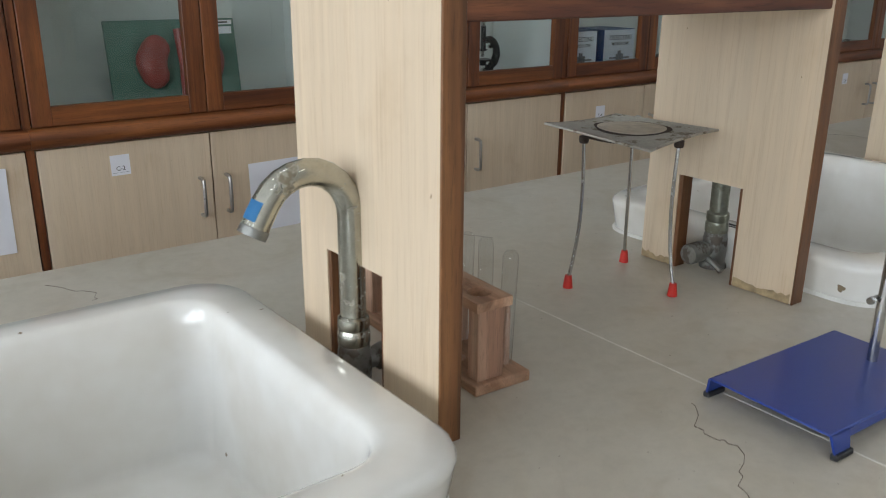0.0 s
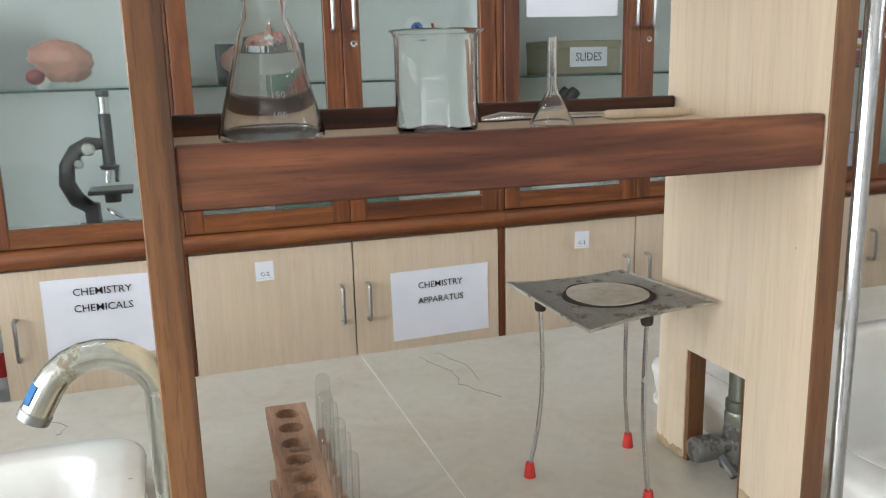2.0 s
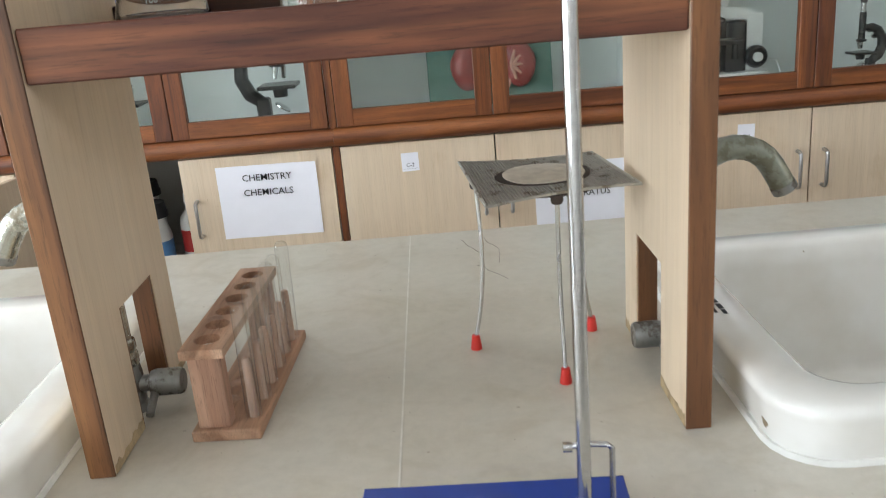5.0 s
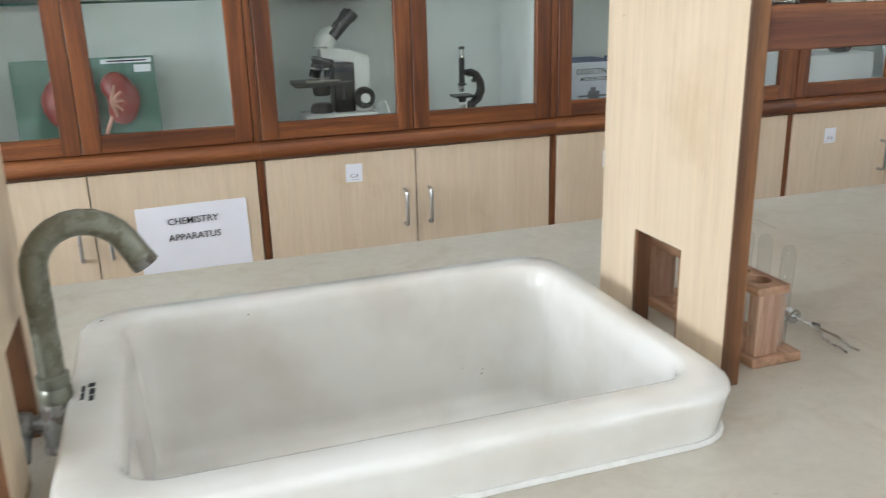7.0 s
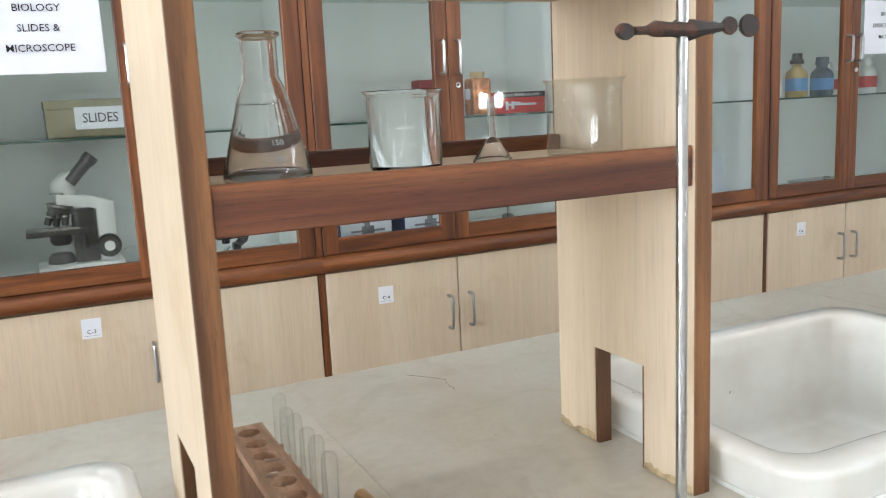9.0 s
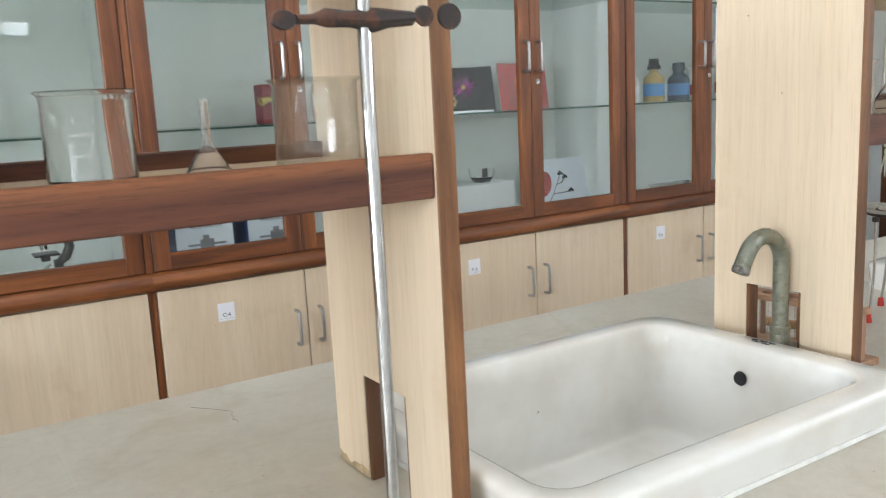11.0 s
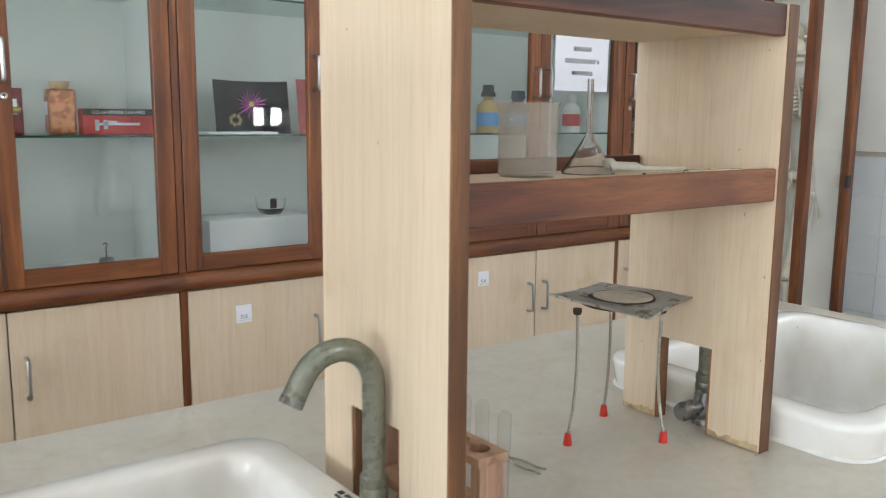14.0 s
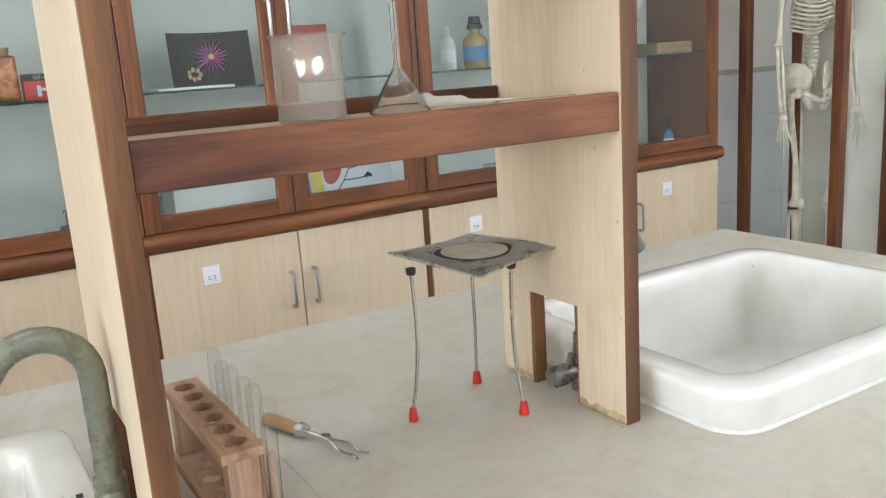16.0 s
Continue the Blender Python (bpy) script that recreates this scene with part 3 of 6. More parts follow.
def tap(x, y, way, material, label):
    """way: -1 when the spout points towards -x; the valve knob points the other way."""
    ob = thing("swan_neck_tap", label, "tap", (x, y, TOP), "taps along the bench")
    zc = 0.170
    pts = [(0, 0, 0.066), (0, 0, 0.12), (0, 0, zc)]
    for a in range(15, 151, 15):
        pts.append((way * (0.042 - 0.042 * math.cos(radians(a))), 0, zc + 0.042 * math.sin(radians(a))))
    lx, lz = pts[-1][0], pts[-1][2]
    pts += [(lx + way * 0.007, 0, lz - 0.012), (lx + way * 0.0135, 0, lz - 0.0235)]
    part("spout", sweep(pts, [0.0118] * (len(pts) - 1) + [0.0118], 16), material, ob)
    ex, ez = lx + way * 0.0135, lz - 0.0235
    part("aerator", lathe([(0.0, 0.003), (0.0085, 0.003), (0.0095, 0.0), (0.0125, 0.0), (0.0125, 0.007), (0.0116, 0.008)], (ex + way * 0.0005, 0, ez - 0.001), 16, pose(0, 0, 0, 0, -way * 30, 0)), M_VALVE, ob, "corroded ring at the mouth")
    part("collar", lathe([(0.012, 0.076), (0.0145, 0.074), (0.0148, 0.066), (0.0138, 0.063), (0.0150, 0.060), (0.0150, 0.050), (0.0135, 0.047)], (0, 0, 0), 18), material, ob, "ribbed coupling nut")
    part("body", lathe([(0.0, 0.052), (0.0135, 0.052), (0.0155, 0.040), (0.0160, 0.020), (0.0150, 0.008), (0.0175, 0.004), (0.0175, 0.0), (0.0, 0.0)], (0, 0, 0), 18), M_VALVE, ob, "dull metal valve body")
    kn = bmesh.new()
    add_lathe(kn, [(0.0, 0.006), (0.0085, 0.006), (0.0085, 0.022), (0.012, 0.024), (0.0135, 0.030), (0.0135, 0.052), (0.012, 0.055), (0.0, 0.0555)], (0, 0, 0.027), 16, pose(0, 0, 0, 0, -way * 90, 0))
    part("knob", kn, M_VALVE, ob, "round valve knob through the notch")
    part("lever", sweep([(-way * 0.034, -0.006, 0.034), (-way * 0.035, -0.012, 0.05), (-way * 0.036, -0.016, 0.058)] if x > 3 else [(-way * 0.028, -0.010, 0.020), (-way * 0.028, -0.026, 0.012), (-way * 0.028, -0.033, 0.008)], 0.0042, 8), M_VALVE, ob)
    if material == M_TAP_CHROME:
        bm, grid = bmesh.new(), []
        for i in range(4):
            row, k = [], -0.001 + 0.0055 * i
            for j in range(9):
                g, rr = radians(-52 + 13 * j), 0.0122 + (0.0006 if j in (0, 8) else 0.0)
                c = Vector((lx + way * (0.0005 + 0.5 * k), 0, lz - 0.866 * k - 0.001))
                row.append(bm.verts.new(c + rr * (math.cos(g) * Vector((way * 0.866, 0, 0.5)) + math.sin(g) * Vector((0, 1, 0)))))
            grid.append(row)
        for r0, r1 in zip(grid, grid[1:]):
            for j in range(8):
                bm.faces.new((r0[j], r0[j + 1], r1[j + 1], r1[j]))
        bmesh.ops.solidify(bm, geom=bm.faces[:], thickness=0.0003)
        part("tape", bm, M_BLUETAPE, ob, "torn strip of blue tape")
    return ob


for a in TAPS:
    tap(*a)

# ---- the reagent racks on the bench ----
M_SWOLLEN = plain("water_stained_laminate", (0.50, 0.37, 0.21), 0.6, 0, 0.4, 60)
RACK_Y0, SHELF_TOP = 0.427, 1.266
RACKS = [(0.4265, 0.963, 0.448, 0.942, -0.016, 0.652), (1.614, 2.134, 1.635, 2.113, 0.0, 0.678), (2.778, 3.315, 2.799, 3.295, 0.0, 0.662)]


def upright(name, x0, x1, back, parent, label):
    """A side panel with the tap notch at its foot, lipped with dark wood at front and in the notch."""
    y0, y1, n0, n1, nz, top = RACK_Y0 + 0.002, back, 0.509, 0.602, 1.024, 1.475
    bm = bmesh.new()
    add_box(bm, (x0, y0, TOP + 0.002), (x1, n0, nz))
    add_box(bm, (x0, n1, TOP + 0.002), (x1, y1, nz))
    add_box(bm, (x0, y0, nz), (x1, y1, top))
    bmesh.ops.remove_doubles(bm, verts=bm.verts, dist=1e-5)
    p = part(name, bm, M_LAM_RACK, parent, label, angle=30)
    part("front_edge", box((x0 - 0.0004, RACK_Y0, TOP), (x1 + 0.0004, RACK_Y0 + 0.0025, top), 0.0008), M_RACKEDGE, p, "dark wood edge lipping")
    rnd = random.Random(int(x0 * 1000))
    for face, out in ((x0, -1), (x1, 1)):
        for a, b in ((y0 + 0.002, n0 - 0.001), (n1 + 0.001, y1 - 0.001)):
            st, n = bmesh.new(), 14
            rows = []
            for k in range(n + 1):
                y = a + (b - a) * k / n
                hz = 0.004 + 0.005 * abs(math.sin(3.1 * k / n + x0 * 5)) + rnd.uniform(0, 0.005)
                rows.append([st.verts.new((face + out * d, y, z)) for d, z in ((0.0002, TOP + 0.001), (0.0007, TOP + 0.001), (0.0005, TOP + hz), (0.0002, TOP + hz))])
            for r, q in zip(rows, rows[1:]):
                for k in range(4):
                    st.faces.new((r[k], r[(k + 1) % 4], q[(k + 1) % 4], q[k]))
            part("water_stain", st, M_SWOLLEN, p, "swollen yellow-brown edge at the foot")
    part("notch_lining", box((x0 + 0.001, n1 - 0.006, TOP), (x1 - 0.001, n1 - 0.0005, nz - 0.001)), M_RACKEDGE, p, "dark wood notch lining")
    part("notch_lining", box((x0 + 0.001, n0 + 0.0005, TOP), (x1 - 0.001, n0 + 0.004, nz - 0.001)), M_RACKEDGE, p)


for x0, x1, i0, i1, dy, back in RACKS:
    rack = thing("reagent_rack", "pale laminate reagent rack with dark wood rails on the bench", "shelf rack", (0, dy, 0), "racks on the bench")
    upright("side_panel", x0, i0, back, rack, "pale laminate side with a notch at the foot")
    upright("side_panel", i1, x1, back, rack, "pale laminate side with a notch at the foot")
    part("shelf_board", box((i0, RACK_Y0 + 0.018, 1.248), (i1, back - 0.014, SHELF_TOP)), M_LAM_RACK, rack)
    part("front_rail", box((i0 + 0.0005, RACK_Y0 + 0.004, 1.2345), (i1 - 0.0005, RACK_Y0 + 0.018, 1.2755), 0.0015), M_RACKRAIL, rack, "dark figured hardwood rail")
    part("back_rail", box((i0 + 0.0005, back - 0.014, 1.240), (i1 - 0.0005, back - 0.001, 1.284), 0.0015), M_RACKRAIL, rack, "dark hardwood rail")
    part("top_board", box((i0, RACK_Y0 + 0.018, 1.444), (i1, back - 0.002, 1.462)), M_LAM_RACK, rack)
    part("top_rail", box((i0 + 0.0005, RACK_Y0 + 0.004, 1.437), (i1 - 0.0005, RACK_Y0 + 0.018, 1.475), 0.0015), M_RACKRAIL, rack, "dark hardwood rail")

# ---- glassware on the racks ----
def flask(x, y, h, r, neck, label):
    ob = thing("conical_flask", label, "flask", (x, y, SHELF_TOP), "glassware on the racks")
    t = 0.0009
    out = [(0.0, 0.0), (r * 0.92, 0.0), (r, 0.004), (r * 0.985, 0.010), (neck + 0.004, h * 0.64), (neck, h * 0.70), (neck, h * 0.955), (neck + 0.003, h * 0.975), (neck + 0.003, h * 0.99), (neck + 0.001, h)]
    inn = [(neck - t, h), (neck - t, h * 0.7), (neck + 0.004 - t, h * 0.64), (r * 0.985 - t, 0.011), (r * 0.9, 0.003), (0.0, 0.003)]
    part("glass_body", lathe(out + inn, segs=40), M_GLASSWARE, ob)
    for k, (txt, f) in enumerate((("250", 0.56), ("200", 0.40), ("150", 0.27), ("100", 0.16))):
        rr = r + (neck - r) * f / 0.64
        lettering(txt, 0.0075, M_WHITEINK, ob, Matrix.Translation((0.002, -rr - 0.0006, h * f)) @ pose(0, 0, 0, 62, 0, 0), "graduation")
    return ob


def beaker(x, y, h, r, label, material=None, marks=True, turn=0):
    ob = thing("beaker", label, "beaker", (x, y, SHELF_TOP), "glassware on the racks", turn=turn)
    t = 0.0009
    prof = [(0.0, 0.0), (r * 0.93, 0.0), (r, 0.005), (r, h * 0.93), (r + 0.0015, h * 0.965), (r + 0.004, h * 0.99), (r + 0.003, h), (r + 0.0015 - t, h * 0.965), (r - t, h * 0.92), (r - t, 0.006), (r * 0.9, 0.003), (0.0, 0.003)]
    bm = lathe(prof, segs=40)
    for v in bm.verts:
        if v.co.z > h * 0.94 and v.co.x > 0:
            a = math.atan2(v.co.y, v.co.x)
            k = max(0.0, 1 - abs(a) / 0.38) * (v.co.z / h - 0.94) / 0.06
            v.co.x += 0.007 * k
    part("glass_body", bm, material or M_GLASSWARE, ob)
    if marks:
        for txt, f in (("50", 0.12), ("100", 0.33), ("150", 0.54)):
            a = radians(-105 - turn)
            p = pose(r * 1.012 * math.cos(a), r * 1.012 * math.sin(a), h * f, 90, 0, -15 - turn)
            lettering(txt, 0.0062, M_WHITEINK, ob, p, "graduation")
            a2 = radians(-118 - turn)
            part("graduation_line", box((-0.004, -0.0004, -0.0004), (0.004, 0.0004, 0.0004)), M_WHITEINK, ob, at=pose(r * 1.008 * math.cos(a2), r * 1.008 * math.sin(a2), h * f, 0, 0, -28 - turn))
    return ob


def funnel(x, y, h, r, label):
    ob = thing("glass_funnel", label, "funnel", (x, y, SHELF_TOP), "glassware on the racks")
    t, s = 0.0011, 0.0042
    prof = [(r, 0.0), (r + 0.0008, 0.002), (s, h * 0.42), (s * 0.95, h), (s * 0.95 - t, h), (s - t, h * 0.42), (r - t, 0.003), (r - t, 0.0), (r, 0.0)]
    part("glass_body", lathe(prof, segs=32), M_GLASSWARE, ob)
    return ob


flask(0.523, 0.535, 0.131, 0.0405, 0.0165, "clear glass conical flask with white volume marks")
beaker(0.657, 0.535, 0.082, 0.0335, "clear glass beaker with white volume marks")
funnel(0.7655, 0.545, 0.075, 0.0188, "small clear glass funnel standing upside down")
flask(1.708, 0.535, 0.132, 0.040, 0.0160, "clear glass conical flask with white volume marks")
beaker(1.844, 0.535, 0.077, 0.0355, "clear glass beaker with white volume marks", turn=20)
funnel(1.941, 0.535, 0.066, 0.020, "small clear glass funnel standing upside down")
beaker(2.036, 0.508, 0.081, 0.039, "thin plain glass beaker against the side panel", M_TUBEGLASS, False)
beaker(3.016, 0.588, 0.088, 0.0355, "clouded beaker with worn volume marks", M_GLASS_FROST, marks=False)
funnel(3.117, 0.584, 0.118, 0.033, "clear glass funnel standing upside down")

M_PLASTIC = plain("milky_plastic", (0.66, 0.63, 0.56), 0.35, 0, 0.08)
syr = thing("pipette", "milky plastic dropper with a bulb lying on the shelf", "pipette", (3.135, 0.575, SHELF_TOP + 0.0105), "", "", -14)
part("bulb", sweep([(0, 0, 0), (0.006, 0, 0), (0.012, 0, 0), (0.018, 0, -0.001), (0.05, 0, -0.002)], [0.005, 0.0095, 0.0095, 0.006, 0.0058], 14), M_PLASTIC, syr)
part("stem", sweep([(0.05, 0, -0.002), (0.06, 0, -0.004), (0.13, 0, -0.0065)], [0.0058, 0.003, 0.0022], 10), M_PLASTIC, syr)
rod = solo("glass_rod", sweep([(0, 0, 0), (0.16, 0, 0)], 0.003, 10), M_GLASSWARE, "clear glass stirring rod lying on the shelf", "stirring rod", (3.125, 0.50, SHELF_TOP + 0.0032), 8)
solo("glass_tube", lathe([(0.0052, 0), (0.0052, 0.09), (0.004, 0.09), (0.004, 0), (0.0052, 0)], (0, 0, 0), 14, pose(0, 0, 0, 0, 90, 0)), M_GLASSWARE, "short clear glass tube lying on the shelf", "glass tube", (3.165, 0.470, SHELF_TOP + 0.0053), -10)
sp = thing("spatula", "metal tongs with a pale wooden grip lying on the shelf", "spatula", (0.715, 0.585, SHELF_TOP + 0.006), "", "", -3)
part("blade", sweep([(0, 0, 0), (0.02, 0, 0.002), (0.05, 0, 0.001), (0.12, 0, 0.0)], [0.002, 0.005, 0.003, 0.003], 8, 0.4), M_STEEL, sp, "dull steel rods")
part("grip", sweep([(0.12, 0, -0.001), (0.125, 0, -0.001), (0.20, 0, -0.001), (0.212, 0, -0.001)], [0.003, 0.0045, 0.0045, 0.003], 12), M_LAM, sp, "pale wooden grip")

# ---- tripods with wire gauze ----
def tripod(feet, cx, cy, turn, label):
    ob = thing("tripod_stand", "steel tripod with red rubber feet on the stone top", "tripod", (cx, cy, TOP), "tripods under the racks")
    zt = 0.182
    tops = []
    for fx, fy in feet:
        d = Vector((fx - cx, fy - cy))
        e = d - d.normalized() * 0.011
        tops.append((e.x, e.y))
        pts = []
        for k in range(9):
            f = k / 8
            w = f ** 3 * 1.25 - 0.25 * math.sin(math.pi * f) - 0.25 * f ** 2
            pts.append((e.x + (d.x - e.x) * w, e.y + (d.y - e.y) * w, zt + (0.012 - zt) * f))
        leg = part("leg", sweep(pts, 0.0023, 10), M_STEEL, ob)
        part("rubber_foot", lathe([(0.0, 0), (0.0062, 0), (0.0058, 0.004), (0.0042, 0.016), (0.0, 0.0165)], (d.x, d.y, 0), 12), M_RED, leg, "red rubber foot")
        part("lug", lathe([(0.0, -0.003), (0.005, -0.003), (0.006, 0.0), (0.006, 0.005), (0.0, 0.0055)], (e.x, e.y, zt), 10), M_CHAR, ob, "blackened lug")
    ring = [(0.058 * math.cos(2 * math.pi * k / 32), 0.058 * math.sin(2 * math.pi * k / 32), zt + 0.003) for k in range(34)]
    part("ring", sweep(ring, 0.003, 6), M_CHAR, ob, "blackened iron ring")
    g = thing("wire_gauze", label, "wire gauze", (cx, cy, TOP + zt + 0.008), "gauzes on the tripods", "", turn)
    s, n = 0.0735, 46
    lift = lambda u, v: 0.003 * (u / s) ** 2 * (v / s) - 0.0025 * (u / s) * (v / s)
    wires = bmesh.new()
    for k in range(n + 1):
        a = -s + 2 * s * k / n
        for flip in (0, 1):
            pts = []
            for j in range(9):
                c = -s + 2 * s * j / 8
                u, v = (a, c) if flip else (c, a)
                pts.append((u, v, lift(u, v) + (0.0006 if flip else 0.0)))
            add_sweep(wires, pts, 0.00062, 4)
    part("wire_mesh", wires, M_GAUZE, g, "grey woven wire mesh")
    rim = []
    for ax, ay, bx, by in ((-s, -s, s, -s), (s, -s, s, s), (s, s, -s, s), (-s, s, -s, -s)):
        for k in range(8):
            u, v = ax + (bx - ax) * k / 8, ay + (by - ay) * k / 8
            rim.append((u, v, lift(u, v) + 0.0003))
    part("folded_rim", sweep(rim + rim[:2], 0.0016, 6, 0.9), M_GAUZE, g)
    sheet = bmesh.new()
    vs = [[sheet.verts.new((-s + 2 * s * i / 8, -s + 2 * s * j / 8, lift(-s + 2 * s * i / 8, -s + 2 * s * j / 8) - 0.0006)) for j in range(9)] for i in range(9)]
    for i in range(8):
        for j in range(8):
            sheet.faces.new((vs[i][j], vs[i + 1][j], vs[i + 1][j + 1], vs[i][j + 1]))
    bmesh.ops.solidify(sheet, geom=sheet.faces[:], thickness=0.0005)
    part("mesh_backing", sheet, M_GAUZE, g)
    rnd = random.Random(int(cx * 100))
    def blot(r, wob, z0, z1):
        ph = [rnd.uniform(0, 6.3) for _ in range(4)]
        pts = []
        for k in range(48):
            a = 2 * math.pi * k / 48
            q = r * (1 + wob * sum(math.sin((j + 2) * a + ph[j]) for j in range(4)) / 4)
            pts.append((q * math.cos(a), q * math.sin(a)))
        return loft([[(x, y, lift(x, y) + z0) for x, y in pts], [(x, y, lift(x, y) + z1) for x, y in pts]], True, True)
    part("scorch_ring", blot(0.0465, 0.10, 0.0012, 0.0017), M_CHAR, g, "scorched brown ring")
    part("fibre_disc", blot(0.041, 0.015, 0.0012, 0.0026), M_FIBRE, g, "pale grey ceramic fibre disc")
    return ob


tripod([(0.773, 0.609), (0.903, 0.633), (0.855, 0.515)], 0.852, 0.595, 7, "square wire gauze with a pale ceramic disc on the tripod")
tripod([(3.112, 0.599), (3.237, 0.648), (3.225, 0.529)], 3.214, 0.601, 15, "square wire gauze with a pale ceramic disc on the tripod")

# ---- test tube racks ----
def add_plate_holes(bm, x0, x1, y0, y1, z0, z1, centres, r, segs=20):
    """A board with round holes in a row along y."""
    cuts = [y0] + [(a + b) / 2 for a, b in zip(centres, centres[1:])] + [y1]
    xm = (x0 + x1) / 2
    for c, a, b in zip(centres, cuts, cuts[1:]):
        circ, rect = [], []
        for k in range(segs):
            t = 2 * math.pi * k / segs + math.pi / 4
            dx, dy = math.cos(t), math.sin(t)
            circ.append((xm + r * dx, c + r * dy))
            hx = (x1 - xm)
            hy = (b - c) if dy > 0 else (c - a)
            q = min(hx / abs(dx) if abs(dx) > 1e-6 else 9, hy / abs(dy) if abs(dy) > 1e-6 else 9)
            rect.append((xm + q * dx, c + q * dy))
        corners = [(x1, b), (x0, b), (x0, a), (x1, a)]
        for i, cn in enumerate(corners):
            k = min(range(segs), key=lambda j: (rect[j][0] - cn[0]) ** 2 + (rect[j][1] - cn[1]) ** 2)
            rect[k] = cn
        rings = [[(x, y, z1) for x, y in circ], [(x, y, z1) for x, y in rect], [(x, y, z0) for x, y in rect], [(x, y, z0) for x, y in circ], [(x, y, z1) for x, y in circ]]
        vs = [[bm.verts.new(p) for p in ring] for ring in rings]
        for u, w in zip(vs, vs[1:]):
            for k in range(segs):
                bm.faces.new((u[k], u[(k + 1) % segs], w[(k + 1) % segs], w[k]))
    bmesh.ops.remove_doubles(bm, verts=bm.verts, dist=1e-5)
    return bm


TUBE_TOPS = (0.115, 0.117, 0.114, 0.116, 0.113, 0.117)


def tube_rack(x, y, turn, label):
    """Origin: the base board's front corner on the -x side; the row runs along +y."""
    W, L = 0.064, 0.222
    ob = thing("test_tube_rack", label, "test tube rack", (x, y, TOP), "test tube racks", "", turn)
    holes = [0.026 + 0.034 * k for k in range(6)]
    base = bmesh.new()
    add_box(base, (0, 0, 0), (W, L, 0.011), 0.0012)
    part("base_board", base, M_PINE_Y, ob)
    for hy in holes:
        part("socket", lathe([(0.0, 0.0118), (0.0085, 0.0118), (0.0095, 0.0112)], (0.0205, hy, 0), 14), M_PINE_Z, ob)
    for py in (0.006, L - 0.022):
        part("end_post", box((0.006, py, 0.011), (0.036, py + 0.016, 0.082), 0.001), M_PINE_Z, ob)
    top = add_plate_holes(bmesh.new(), 0.001, 0.041, 0.002, L - 0.002, 0.082, 0.091, [0.026 + 0.034 * k for k in range(6)], 0.0118)
    part("top_board", top, M_PINE_Y, ob, "wooden top board with six holes")
    for k, hy in enumerate(holes):
        part("peg", lathe([(0.0, 0.011), (0.0048, 0.011), (0.0042, 0.068), (0.003, 0.0705), (0.0, 0.071)], (0.053, hy, 0), 12), M_PINE_Z, ob, "wooden drying peg")
        h, r, t = TUBE_TOPS[k], 0.0075, 0.0009
        prof = [(r, 0.0), (r + 0.0006, 0.001), (r, 0.002), (r, h - r), (r * 0.87, h - r * 0.5), (r * 0.5, h - r * 0.13), (0.0, h)]
        lean = pose(0.053 + (0.001 if k % 2 else -0.0005), hy, 0.0112, (0.8, -0.6, 0.3, -0.9, 0.5, 0.2)[k] * 1.5, (1.2, 0.4, 1.6, 0.2, 0.9, 1.4)[k], 0)
        tt = solo("test_tube", lathe(prof, segs=20), M_TUBEGLASS, "clear test tube upside down on its peg", "test tube", group="inverted test tubes")
        tt.matrix_basis = pose(x, y, TOP, 0, 0, turn) @ lean
    return ob


tube_rack(0.503, 0.458, -3, "pinkish wooden test tube rack with inverted tubes")
tube_rack(1.671, 0.450, 0, "pinkish wooden test tube rack with inverted tubes")
tube_rack(2.844, 0.462, 0, "pale wooden test tube rack with inverted tubes")


def tongs(x, y, turn, label):
    """A wooden-handled test tube holder lying on the top."""
    ob = thing("tube_holder", label, "test tube holder", (x, y, TOP), "tube holders", "", turn)
    part("handle", sweep([(0, 0, 0.009), (0.004, 0, 0.0095), (0.026, 0, 0.010), (0.050, 0, 0.0085), (0.061, 0, 0.010)], [0.005, 0.0085, 0.009, 0.0075, 0.0085], 14), M_HANDLEWOOD, ob, "turned wooden handle")
    part("ferrule", sweep([(0.061, 0, 0.010), (0.072, 0, 0.010)], 0.0088, 14), M_STEEL, ob, "steel ferrule")
    for s in (-1, 1):
        part("wire", sweep([(0.070, s * 0.001, 0.010), (0.104, s * 0.0014, 0.010), (0.118, s * 0.003, 0.009), (0.130, s * 0.0085, 0.0065), (0.142, s * 0.0088, 0.0045), (0.152, s * 0.0060, 0.0035), (0.164, s * 0.0085, 0.0030)], 0.0016, 6), M_STEEL, ob)
    part("thumb_clip", sweep([(0.100, 0, 0.012), (0.105, 0.004, 0.012), (0.100, 0.010, 0.004), (0.096, 0.012, 0.0015)], 0.0016, 6, 2.0), M_VALVE, ob)
    return ob


tongs(2.964, 0.704, -70, "wooden-handled steel test tube holder on the stone top")
tongs(1.798, 0.606, -90, "wooden-handled steel test tube holder on the stone top")

